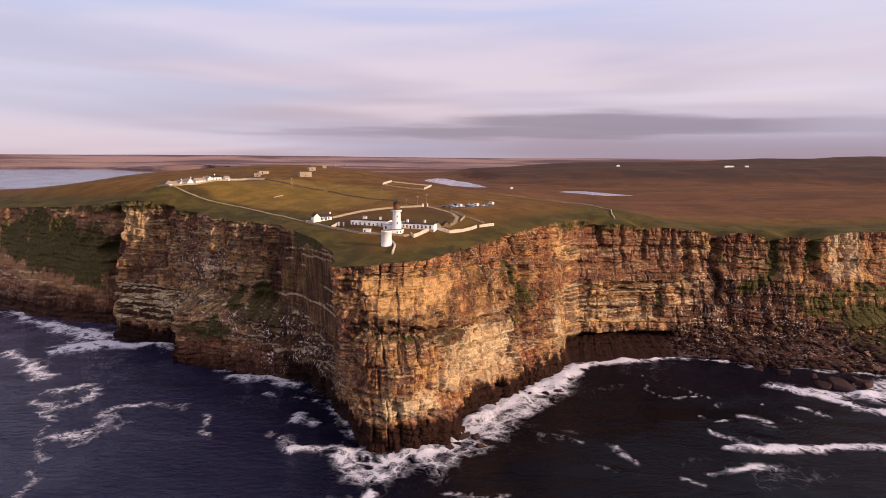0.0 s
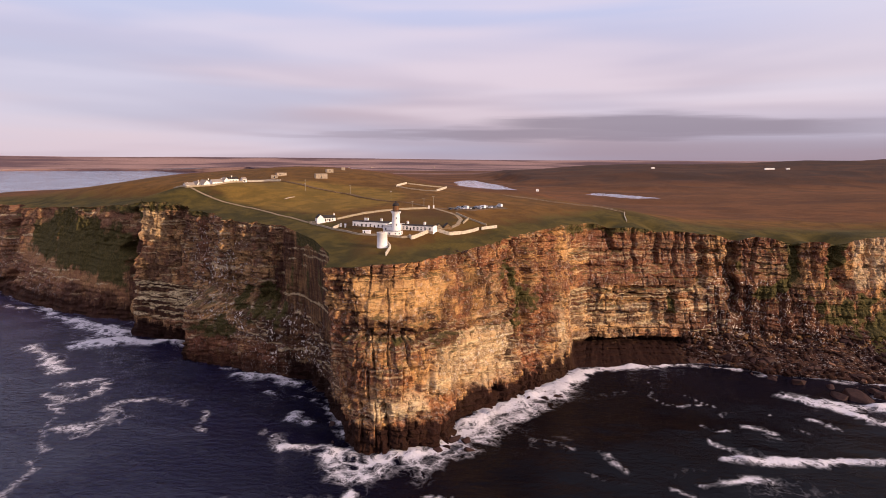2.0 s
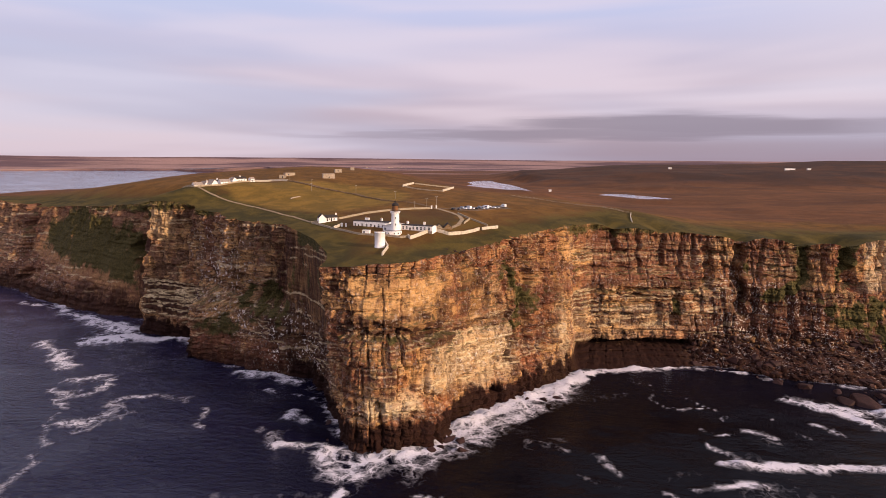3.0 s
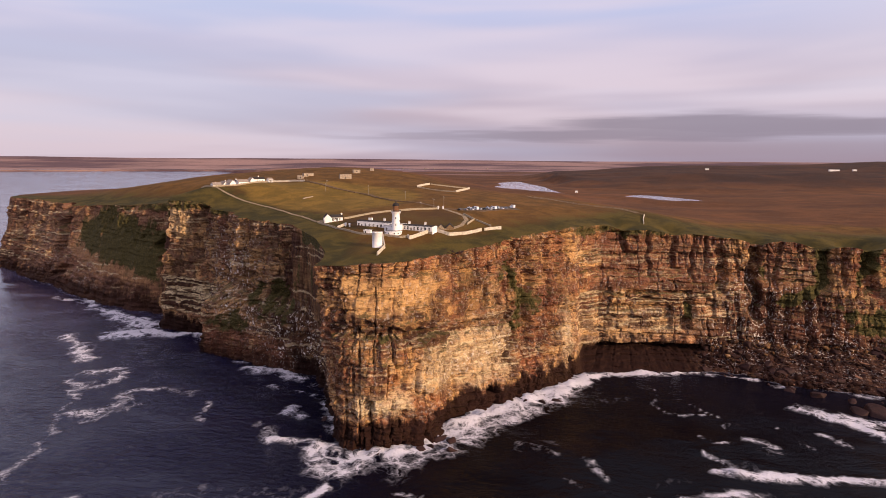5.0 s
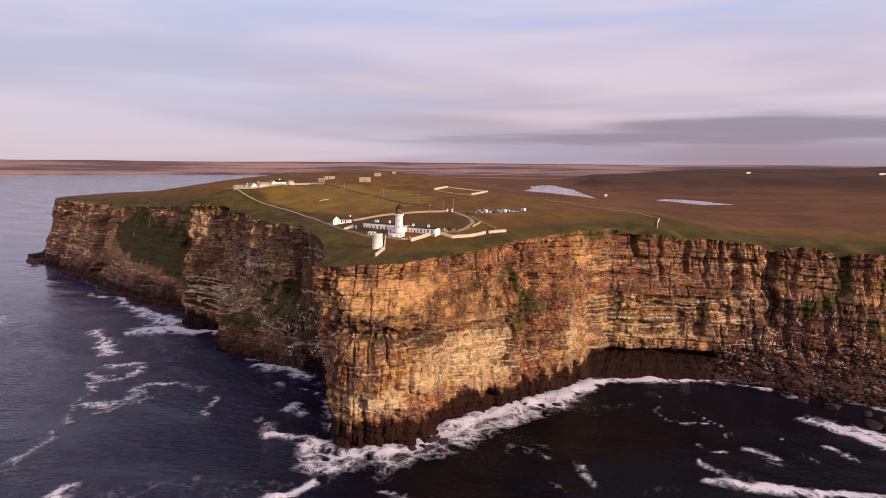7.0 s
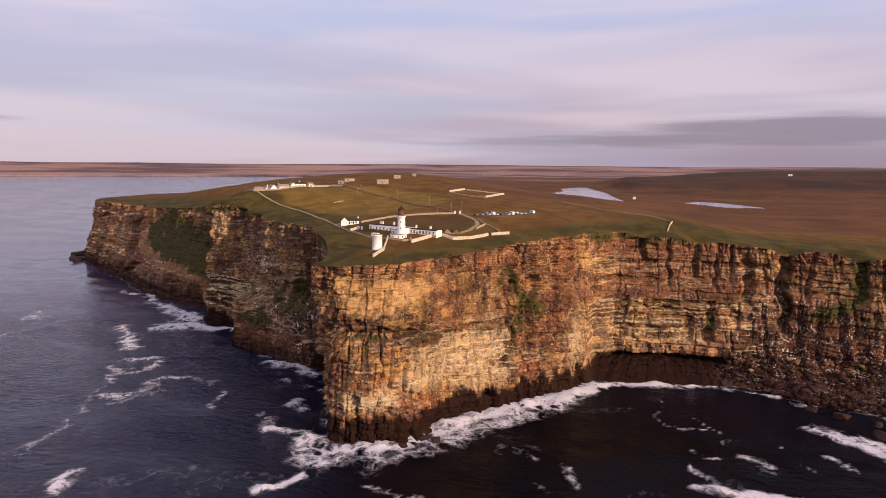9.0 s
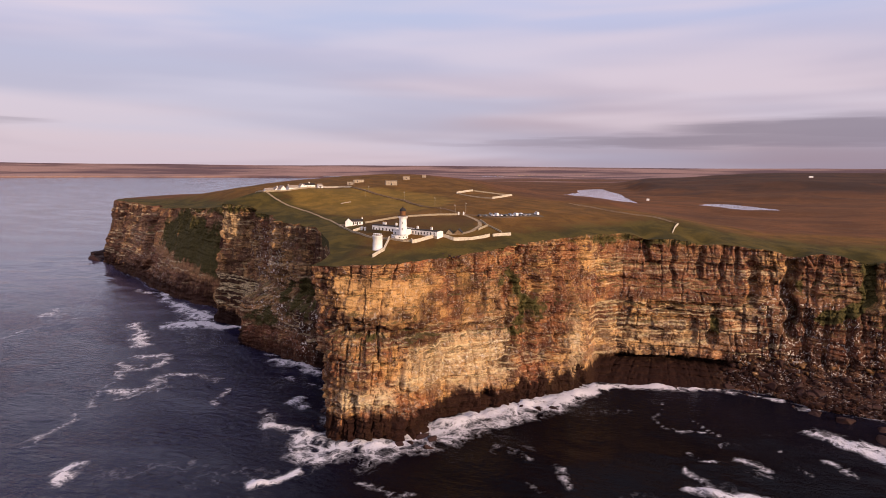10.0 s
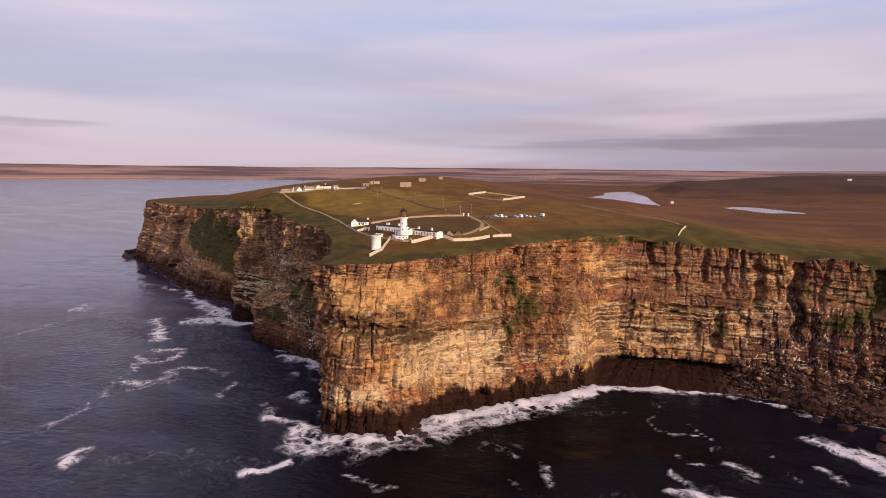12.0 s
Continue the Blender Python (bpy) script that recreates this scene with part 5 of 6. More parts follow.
def sash(parent, x, y, z, w, h, name="window", mat=None, face=-1):
    """A window standing in the wall's front face at y: frame, then pane and sill under it."""
    bm = bmesh.new()
    t = 0.12
    for a, b, c, d in ((x - w / 2 - t, x - w / 2, z - t, z + h + t), (x + w / 2, x + w / 2 + t, z - t, z + h + t),
                       (x - w / 2, x + w / 2, z + h, z + h + t), (x - w / 2, x + w / 2, z - t, z), (x - 0.04, x + 0.04, z, z + h), (x - w / 2, x - 0.04, z + h / 2 - 0.04, z + h / 2 + 0.04),
                       (x + 0.04, x + w / 2, z + h / 2 - 0.04, z + h / 2 + 0.04)):
        box(a, b, y + face * 0.07, y - face * 0.02, c, d, bm=bm)
    fr = part(name, bm, WHITEWASH, parent)
    part("pane", box(x - w / 2, x + w / 2, y + face * 0.035, y - face * 0.02, z, z + h), DARKGLASS, fr, "dark window pane")
    part("sill", box(x - w / 2 - 0.2, x + w / 2 + 0.2, y + face * 0.2, y - face * 0.02, z - t - 0.12, z - t), CONCRETE, fr)
    return fr


def chimney(parent, x, y, z, w=1.0, d=0.8, h=1.7):
    c = part("chimney", box(x - w / 2, x + w / 2, y - d / 2, y + d / 2, z, z + h, 0.04), WHITEWASH, parent)
    part("chimney_cap", box(x - w / 2 - 0.1, x + w / 2 + 0.1, y - d / 2 - 0.1, y + d / 2 + 0.1, z + h, z + h + 0.16, 0.03), CONCRETE, c)
    for q in (-0.25, 0.25):
        part("chimney_pot", lathe([(0.14, z + h + 0.16), (0.11, z + h + 0.7)], 8, None, x + q * w, y), OCHRE, c)
    return c


# ---------------------------------------------------------------- the lighthouse and its station
RUST = plain("brown_painted_iron", (0.16, 0.085, 0.045), 0.5, 0.3, 1.0, 0.01)


def lighthouse(x, y, z):
    lh = thing("lighthouse", x, y, z, 0, "white round lighthouse tower with a black domed lantern above the cliff", "lighthouse")
    part("tower", lathe([(3.4, -1.6), (3.4, 0.5), (3.15, 0.75), (2.9, 2.0), (2.72, 6.0), (2.58, 10.0), (2.52, 12.0), (2.7, 12.4)], 40), WHITEWASH, lh, "whitewashed tapering tower", True)
    g = part("gallery", lathe([(2.7, 12.4), (2.85, 12.45), (3.15, 12.9), (3.45, 13.1), (3.45, 13.45), (2.8, 13.5)], 40), WHITEWASH, lh, "corbelled white gallery")
    for i in range(12):
        a = 2 * math.pi * i / 12
        bm = box(2.6, 3.25, -0.14, 0.14, 12.3, 12.9, 0.05)
        bmesh.ops.rotate(bm, verts=bm.verts, matrix=Matrix.Rotation(a, 3, "Z"))
        part("corbel", bm, WHITEWASH, g)
    for i in range(20):
        a = 2 * math.pi * i / 20
        part("railing_post", lathe([(0.045, 13.4), (0.045, 14.55)], 6, None, 3.35 * math.cos(a), 3.35 * math.sin(a)), BLACKIRON, g)
    for h in (13.95, 14.5):
        bm = bmesh.new()
        rr = [[bm.verts.new((q * math.cos(a), q * math.sin(a), h + e)) for a in np.linspace(0, 2 * math.pi, 40, endpoint=False)] for q, e in ((3.3, 0), (3.4, 0), (3.4, 0.08), (3.3, 0.08))]
        for k in range(4):
            for i in range(40):
                bm.faces.new((rr[k][i], rr[k][(i + 1) % 40], rr[(k + 1) % 4][(i + 1) % 40], rr[(k + 1) % 4][i]))
        part("handrail", bm, BLACKIRON, g)
    part("murette", lathe([(2.1, 13.45), (2.1, 14.6), (2.2, 14.65), (2.2, 14.8)], 24), RUST, lh, "brown-painted lantern base")
    lan = part("lantern_room", lathe([(2.0, 14.8), (2.0, 17.3)], 20), LANTERN_GLASS, lh, "dark glazed lantern room")
    for i in range(16):
        a = 2 * math.pi * i / 16
        part("astragal", lathe([(0.06, 14.8), (0.06, 17.3)], 5, None, 2.04 * math.cos(a), 2.04 * math.sin(a)), BLACKIRON, lan)
    part("dome", lathe([(2.3, 17.3), (2.35, 17.5), (2.15, 18.1), (1.7, 18.8), (1.0, 19.35), (0.3, 19.5)], 28), BLACKIRON, lh, "black domed lantern roof", True)
    part("vent", lathe([(0.3, 19.45), (0.34, 19.8), (0.5, 19.95), (0.5, 20.1), (0.1, 20.35), (0.04, 21.2)], 14), BLACKIRON, lh)
    for a, h in ((-1.35, 4.2), (-1.35, 8.6), (-0.2, 6.4)):
        rr = 2.86 - 0.025 * h
        bm = box(rr - 0.15, rr + 0.07, -0.42, 0.42, h, h + 1.5)
        bmesh.ops.rotate(bm, verts=bm.verts, matrix=Matrix.Rotation(a, 3, "Z"))
        w = part("window", bm, WHITEWASH, lh)
        bm = box(rr, rr + 0.1, -0.28, 0.28, h + 0.15, h + 1.35)
        bmesh.ops.rotate(bm, verts=bm.verts, matrix=Matrix.Rotation(a, 3, "Z"))
        part("pane", bm, DARKGLASS, w, "dark window pane")
    return lh


WING_TURN = -18.0


def wing(name, x0, y0, L, depth, z, tall, label, stacks, openings, drop=1.6, pitch=0.0):
    """A long white block, its front running from x0, y0, flat with a parapet or under a low slate pitch, with chimneys and a row of openings."""
    w = thing(name, x0, y0, z, WING_TURN, label, "keepers house", "lighthouse keepers wings")
    p = 0.35
    if pitch:
        part("wall", gabled_walls(0, L, 0, depth, -drop, tall, pitch), WHITEWASH, w)
        part("roof", gable(0, L, 0, depth, tall + 0.02, pitch, 0.15), SLATE, w, "low-pitched dark slate roof")
    else:
        part("wall", box(0, L, 0, depth, -drop, tall, 0.03), WHITEWASH, w)
        for a, b, c, d in ((0, L, 0, p), (0, L, depth - p, depth), (0, p, p, depth - p), (L - p, L, p, depth - p)):
            part("parapet", box(a, b, c, d, tall + 0.003, tall + 0.5, 0.04), WHITEWASH, w)
        part("roof", box(p, L - p, p, depth - p, tall + 0.003, tall + 0.2), FLATROOF, w, "dark flat felted roof")
        part("cornice", box(-0.08, L + 0.08, -0.1, -0.003, tall - 0.35, tall - 0.1), CONCRETE, w)
    part("plinth", box(-0.06, L + 0.06, -0.09, -0.003, -drop, 0.35), CONCRETE, w, "grey painted plinth")
    for f in stacks:
        chimney(w, f * L, depth * 0.5, tall + pitch * 0.9, 1.3, 1.1, 2.0)
    for f, sort in openings:
        if sort == "d":
            dr = part("door", box(f * L - 0.5, f * L + 0.5, -0.06, 0.05, 0.05, 2.15), BLACKIRON, w, "dark painted door")
            part("door_frame", box(f * L - 0.65, f * L + 0.65, -0.05, 0.03, 0.0, 2.3), WHITEWASH, dr)
        else:
            sash(w, f * L, 0, 0.95, 1.3, 1.9)
    return w


LX, LY = -30.3, 405.0
LZ = gz(LX, LY) + 0.9
lighthouse(LX, LY, LZ)
FLOOR = 108.2


def on_front(s):
    """A place s metres along the front of the wings."""
    return -64.0 + s * math.cos(radians(WING_TURN)), 426.5 + s * math.sin(radians(WING_TURN))


wing("keepers_wing", *on_front(0), 28.3, 7.0, FLOOR + 0.5, 4.3, "white single-storey keepers wing with dark windows and slate roof", (0.30, 0.36, 0.74),
     [(0.06, "w"), (0.15, "d"), (0.26, "w"), (0.38, "w"), (0.5, "w"), (0.61, "d"), (0.72, "w"), (0.83, "w"), (0.93, "w")], 1.6, 0.55)
wing("keepers_wing", *on_front(37.9), 23.2, 7.0, FLOOR + 0.3, 3.5, "white single-storey keepers wing facing the sea, slate roofed", (0.14, 0.68),
     [(0.07, "w"), (0.18, "w"), (0.29, "d"), (0.40, "w"), (0.52, "w"), (0.64, "w"), (0.76, "w"), (0.9, "w")], 2.6, 0.55)
wing("link_block", on_front(28.35)[0] - 2.6, on_front(28.35)[1] - 8.0, 9.4, 15.0, FLOOR - 0.4, 4.3, "white flat-roofed block joining the tower and wings", (0.5,), [(0.2, "w"), (0.8, "w")], 2.4)


def annex(x, y, z):
    a = thing("tower_annex", x, y, z, 0, "white half-round annex at the foot of the lighthouse", "annex")
    part("wall", lathe([(5.9, -2.0), (5.9, 2.5), (6.05, 2.55), (6.05, 2.8), (5.8, 2.85)], 28, None, 0, 0, math.pi, 2 * math.pi), WHITEWASH, a)
    part("roof", lathe([(5.5, 2.86), (5.5, 3.0)], 28, None, 0, -0.2, math.pi, 2 * math.pi), FLATROOF, a, "dark flat roof")
    for k, ang in enumerate((200, 225, 250, 290, 315, 340)):
        bm = box(5.8, 5.98, -0.5, 0.5, 0.9, 2.1)
        bmesh.ops.rotate(bm, verts=bm.verts, matrix=Matrix.Rotation(radians(ang), 3, "Z"))
        w = part("window", bm, WHITEWASH, a)
        bm = box(5.9, 6.02, -0.38, 0.38, 1.02, 1.98)
        bmesh.ops.rotate(bm, verts=bm.verts, matrix=Matrix.Rotation(radians(ang), 3, "Z"))
        part("pane", bm, DARKGLASS, w, "dark window pane")
    return a


annex(-31.5, 403.0, gz(-30.5, 399) - 0.2)


def fog_tower(x, y, z):
    f = thing("fog_signal_tower", x, y, z, 0, "plain white round fog signal tower on the grass", "tower")
    part("drum", lathe([(3.3, -1.5), (3.3, 0.3), (3.18, 0.5), (3.15, 8.6), (3.3, 8.7), (3.3, 9.2)], 40), WHITEWASH, f, "", True)
    part("roof", lathe([(2.95, 9.2), (2.95, 9.32)], 30), CONCRETE, f, "pale concrete roof")
    part("parapet", lathe([(3.3, 9.2), (3.3, 9.26), (3.0, 9.26)], 40), WHITEWASH, f)
    part("hatch", box(-0.9, 0.5, -0.9, 0.4, 9.32, 9.7, 0.06), CONCRETE, f, "pale roof hatch")
    for i in range(14):
        a = 2 * math.pi * i / 14
        part("railing_post", lathe([(0.04, 9.2), (0.04, 10.2)], 5, None, 3.12 * math.cos(a), 3.12 * math.sin(a)), BLACKIRON, f)
    part("door", box(-0.5, 0.5, 3.05, 3.25, 0, 2.0), BLACKIRON, f, "dark door")
    part("pipe", box(-3.32, -3.16, -0.1, 0.1, 0, 8.6), CONCRETE, f)
    return f


fog_tower(-34.0, 371.0, gz(-34, 371))


def house(name, x, y, turn, L, D, tall, rise, label, roof, stacks=(), openings=(), group="", category="house", porch=False, walling=None):
    """A gabled house with its long front to its own -y."""
    z = min(gz(x + dx, y + dy) for dx in (-4, 0, 4) for dy in (-3, 0, 3)) + 0.2
    h = thing(name, x, y, z, turn, label, category, group)
    part("wall", gabled_walls(-L / 2, L / 2, -D / 2, D / 2, -1.5, tall, rise), walling or WHITEWASH, h)
    rf = part("roof", gable(-L / 2, L / 2, -D / 2, D / 2, tall + 0.02, rise, 0.3), roof, h)
    part("ridge", box(-L / 2 - 0.3, L / 2 + 0.3, -0.14, 0.14, tall + rise + 0.12, tall + rise + 0.34, 0.03), roof, rf)
    for f in stacks:
        chimney(h, (f - 0.5) * (L - 1.0), 0, tall + rise - 0.3, 1.0, 0.8, 1.5)
    for f, sort in openings:
        X = (f - 0.5) * L
        if sort == "d":
            part("door", box(X - 0.5, X + 0.5, -D / 2 - 0.06, -D / 2 + 0.05, 0.0, 2.05), BLACKIRON, h, "dark door")
        else:
            sash(h, X, -D / 2, 0.9, 1.0, 1.3)
    if porch:
        part("porch", gabled_walls(-1.2, 1.2, -D / 2 - 1.8, -D / 2 - 0.01, -1.5, 2.2, 0.9), WHITEWASH, h)
    return h


def cottage(x, y, z, turn):
    """A long low house with a gabled cross wing at one end."""
    h = thing("cottage", x, y, z, turn, "white cottage with gabled cross wing and slate roof by the wall", "cottage")
    part("wall", gabled_walls(-1.9, 6.8, -2.6, 2.6, -1.5, 2.6, 1.7), WHITEWASH, h)
    part("roof", gable(-1.9, 6.8, -2.6, 2.6, 2.62, 1.7, 0.25), SLATE, h, "low dark slate roof")
    quarter = Matrix.Rotation(radians(90), 3, "Z")
    bm = gabled_walls(-3.4, 3.0, -2.5, 2.5, -1.5, 2.6, 2.5)
    bmesh.ops.rotate(bm, verts=bm.verts, matrix=quarter), bmesh.ops.translate(bm, verts=bm.verts, vec=(-4.41, 0, 0))
    part("wall", bm, WHITEWASH, h)
    bm = gable(-3.4, 3.0, -2.5, 2.5, 2.62, 2.5, 0.2)
    bmesh.ops.rotate(bm, verts=bm.verts, matrix=quarter), bmesh.ops.translate(bm, verts=bm.verts, vec=(-4.41, 0, 0))
    part("roof", bm, SLATE, h, "steep slate roof of the cross wing")
    chimney(h, 6.3, 0, 4.0, 1.0, 0.8, 1.5)
    for q in (-0.6, 2.4):
        part("door", box(q - 0.55, q + 0.55, -2.66, -2.55, 0.0, 2.1), BLACKIRON, h, "dark door")
    for q in (1.0, 4.4):
        sash(h, q, -2.6, 0.9, 1.0, 1.2)
    return h


cottage(-87.5, 443.3, gz(-87.5, 443.3) + 0.3, 28)
house("stone_shed", 2.5, 431.0, 100, 7.5, 5.0, 1.8, 2.2, "low stone shed with a dark slate roof inside the yard", SLATE, (), [(0.5, "d")], "", "shed", False, DARKSTONE)
house("stone_shed", -3.4, 427.5, 100, 4.2, 4.0, 1.6, 1.9, "small low slate-roofed shed beside the keepers wing", SLATE, (), [(0.5, "d")], "", "shed", False, DRYSTONE)


def hut(name, x, y, turn, L, D, tall, label, mat, roof_mat, openings=(), group="", category="hut"):
    """A plain flat-roofed box hut with a lip to its roof."""
    z = gz(x, y)
    h = thing(name, x, y, z, turn, label, category, group)
    part("wall", box(-L / 2, L / 2, -D / 2, D / 2, -1.2, tall, 0.04), mat, h)
    part("roof", box(-L / 2 - 0.2, L / 2 + 0.2, -D / 2 - 0.2, D / 2 + 0.2, tall + 0.003, tall + 0.3, 0.05), roof_mat, h)
    for f, w, lo, hi in openings:
        o = part("opening", box((f - 0.5) * L - w / 2, (f - 0.5) * L + w / 2, -D / 2 - 0.05, -D / 2 + 0.03, lo, hi), DARKGLASS, h, "dark opening")
    return h


hut("store_hut", -50.0, 405.5, -6, 5.0, 2.6, 2.0, "small white flat-roofed store in front of the wing", WHITEWASH, WHITEWASH, [(0.25, 0.9, 0.1, 1.8)])
hut("blockhouse", -144.0, 646.0, 28, 12.5, 7.0, 4.4, "square pale concrete wartime blockhouse on the moor", CONCRETE, CONCRETE, [(0.5, 0.8, 0.1, 1.9)], "wartime blockhouses", "blockhouse")
hut("blockhouse", -149.0, 703.0, 28, 8.0, 6.0, 3.4, "smaller pale concrete blockhouse on the brow", CONCRETE, CONCRETE, [(0.5, 1.2, 1.0, 2.0)], "wartime blockhouses", "blockhouse")
hut("ruined_hut", -192.0, 640.0, 15, 6.5, 4.5, 3.0, "roofless-looking low concrete hut on the skyline", CONCRETE, CONCRETE, [(0.5, 1.2, 0.2, 2.0)], "skyline huts", "hut")
hut("ruined_hut", -192.0, 661.0, 50, 12.0, 4.5, 2.8, "low weathered concrete hut on the skyline", CONCRETE, CONCRETE, [(0.3, 1.2, 0.2, 2.0)], "skyline huts", "hut")
hut("ruined_hut", -143.0, 748.0, 10, 4.5, 4.0, 3.2, "lone pale hut behind the brow", CONCRETE, CONCRETE, (), "skyline huts", "hut")

# the farm steading on the brow, all in pale render
PALEROOF = plain("pale_weathered_roof", (0.29, 0.235, 0.195), 0.9, 0.3, 0.8, 0.03)
FARM = [(-247, 562, 57, 9, 5.5, 2.4, 2.0, ()), (-243, 569, -33, 9, 6, 2.6, 3.0, (0.95,)), (-234.5, 567, -33, 9, 6, 2.6, 3.0, ()), (-248, 584, 57, 26, 6.5, 3.4, 2.2, (0.02, 0.5, 0.98)), (-228, 578, 57, 11, 5.5, 2.6, 2.0, ()),
        (-236, 594, 57, 17, 6.0, 3.2, 2.0, (0.05, 0.95)), (-223, 587, -33, 6, 5, 2.6, 2.2, ()), (-222, 601, 57, 12, 5.5, 2.6, 1.8, (0.5,)), (-213, 608, 57, 5, 4.5, 2.4, 1.4, ())]
for k, (x, y, a, L, D, t, r, stacks) in enumerate(FARM):
    house("farmhouse" if k in (1, 2, 3) else "farm_building", x, y, a, L, D, t + 0.5, r,
          ("white farmhouse with a steep dark slate roof and chimneys" if k in (1, 2, 3) else "pale rendered low farm building in a row on the brow"), SLATE if k in (3, 5, 7) else PALEROOF,
          stacks, [(0.25, "w"), (0.5, "d"), (0.78, "w")], "farm steading on the brow", "farmhouse")


# ---------------------------------------------------------------- walls, paths, fences
def along(line, step):
    a = np.array(line, float)
    s = np.concatenate([[0], np.cumsum(np.hypot(*np.diff(a, axis=0).T))])
    t = np.linspace(0, s[-1], max(2, int(s[-1] / step) + 1))
    x, y = np.interp(t, s, a[:, 0]), np.interp(t, s, a[:, 1])
    tx, ty = np.gradient(x), np.gradient(y)
    l = np.hypot(tx, ty)
    return x, y, -ty / l, tx / l


def stone_wall(line, tall, thick, label, mat=None, name="stone_wall", cope=True, closed_top=0.0):
    """A wall that follows the ground, uneven at the top, with a cope of stones."""
    x, y, nx, ny = along(line, 1.2)
    z = ground_height(x, y)
    w = thing(name, x[0], y[0], z[0], 0, label, "wall", "boundary walls")
    for nm, h0, h1, t0, t1, mt in (("wall", -0.8, tall, thick, thick * 0.8, mat or DRYSTONE), ("cope", tall + 0.003, tall + 0.26, thick * 0.95, thick * 0.7, mat or DRYSTONE)):
        if nm == "cope" and not cope:
            continue
        bm = bmesh.new()
        prev = None
        for i in range(len(x)):
            jag = 0.16 * (lattice(np.array([i]), np.array([int(tall * 10)]), 81)[0] - 0.5) if nm == "cope" else 0.0
            ring = [bm.verts.new((x[i] - x[0] + nx[i] * q, y[i] - y[0] + ny[i] * q, z[i] - z[0] + h)) for q, h in
                    ((-t0 / 2, h0), (t0 / 2, h0), (t1 / 2, h1 + jag), (-t1 / 2, h1 + jag))]
            if prev:
                for k in range(4):
                    bm.faces.new((prev[k], prev[(k + 1) % 4], ring[(k + 1) % 4], ring[k]))
            else:
                bm.faces.new(ring[::-1])
            prev = ring
        bm.faces.new(prev)
        part(nm, bm, mt, w)
    return w


def strip(name, line, width, mat, label, lift=0.22, wear=0.25):
    """A path or road laid on the ground, with a thickness and ragged edges."""
    x, y, nx, ny = along(line, 1.5)
    m = 3 if width < 6 else 9
    bm = bmesh.new()
    prev = None
    for i in range(len(x)):
        e = [width / 2 * (1 + wear * (2 * lattice(np.array([i]), np.array([k]), 83)[0] - 1)) for k in (0, 1)]
        q = np.linspace(-e[0], e[1], m)
        px, py = x[i] + nx[i] * q, y[i] + ny[i] * q
        pz = ground_height(px, py) + lift
        ring = [bm.verts.new(p) for p in zip(px, py, pz)] + [bm.verts.new((px[-1], py[-1], pz[-1] - 0.7)), bm.verts.new((px[0], py[0], pz[0] - 0.7))]
        if prev:
            for k in range(len(ring)):
                j = (k + 1) % len(ring)
                bm.faces.new((prev[k], prev[j], ring[j], ring[k]))
        else:
            bm.faces.new(ring[::-1])
        prev = ring
    bm.faces.new(prev)
    bmesh.ops.recalc_face_normals(bm, faces=bm.faces)
    me = bpy.data.meshes.new(name)
    bm.to_mesh(me), bm.free()
    me.materials.append(mat)
    return tagged(new(name, me), label, "path", "", "structure")


GRAVEL = plain("dark_gravel", (0.10, 0.075, 0.05), 0.95, 0.4, 0.3, 0.05)
PALEWALL = plain("limewashed_stone", (0.54, 0.47, 0.37), 0.9, 0.35, 0.8, 0.06)
stone_wall([(-20.5, 396.5), (-18.4, 393.2), (-6.5, 413.5)], 2.0, 0.7, "pale limewashed retaining wall below the keepers wing", PALEWALL)
stone_wall([(-5.0, 415.0), (5.0, 412.3), (24.5, 435.0)], 1.9, 0.7, "long pale stone yard wall running towards the cliff edge", PALEWALL)
stone_wall([(26.3, 436.6), (37.5, 446.0)], 1.7, 0.7, "short end of the pale yard wall beyond a gap", PALEWALL)
stone_wall([(-38.5, 400.5), (-31.0, 376.0), (-28.5, 368.5), (-29.0, 352.5)], 1.7, 0.8, "pale stone wall past the fog tower to the cliff edge", PALEWALL)
stone_wall([(-80.5, 448.3), (-70, 456.5), (-61.5, 462.5), (-37.5, 474.5), (-16.5, 488.0)], 1.2, 0.7, "curving dry stone wall round the back of the station", DRYSTONE)
stone_wall([(-98.5, 439.5), (-90, 440.5)], 1.2, 0.7, "stub of dry stone wall at the cottage gable")
stone_wall([(-97.5, 438.0), (-78.0, 419.5), (-55.0, 403.6), (-38.5, 398.0)], 1.0, 0.7, "low dry stone wall along the seaward side of the yard")
stone_wall([(-38.3, 397.8), (-24.5, 393.4), (-20.8, 396.0)], 1.1, 0.7, "low dry stone wall under the tower annex")
stone_wall([(-76.0, 418.5), (-72.0, 427.5)], 1.6, 0.6, "short pale wall beside the western gate", PALEWALL)
stone_wall([(6.5, 474.0), (16.5, 460.0)], 1.2, 0.6, "dry stone wall at the bend of the drive")
stone_wall([(16.5, 459.5), (13.0, 445.5)], 1.2, 0.6, "dry stone spur wall closing the triangle by the drive")
stone_wall([(17.0, 460.0), (30.0, 448.0)], 0.9, 0.6, "broken dry stone wall towards the yard end")
stone_wall([(-214, 613), (-196, 618), (-176, 611)], 1.5, 0.7, "pale dry stone wall running east from the farm", PALEWALL)
stone_wall([(-176, 609), (-142.9, 588), (-110, 572)], 0.7, 0.7, "old dark dry stone wall beside the track", DARKSTONE)
stone_wall([(-106, 570), (-95.2, 562), (-63.3, 526), (-39.4, 511)], 0.7, 0.7, "old dark dry stone wall down to the station gate", DARKSTONE)
stone_wall([(-256, 551), (-240, 543), (-228, 556), (-205, 586)], 1.1, 0.7, "dry stone wall in front of the farm", DRYSTONE)
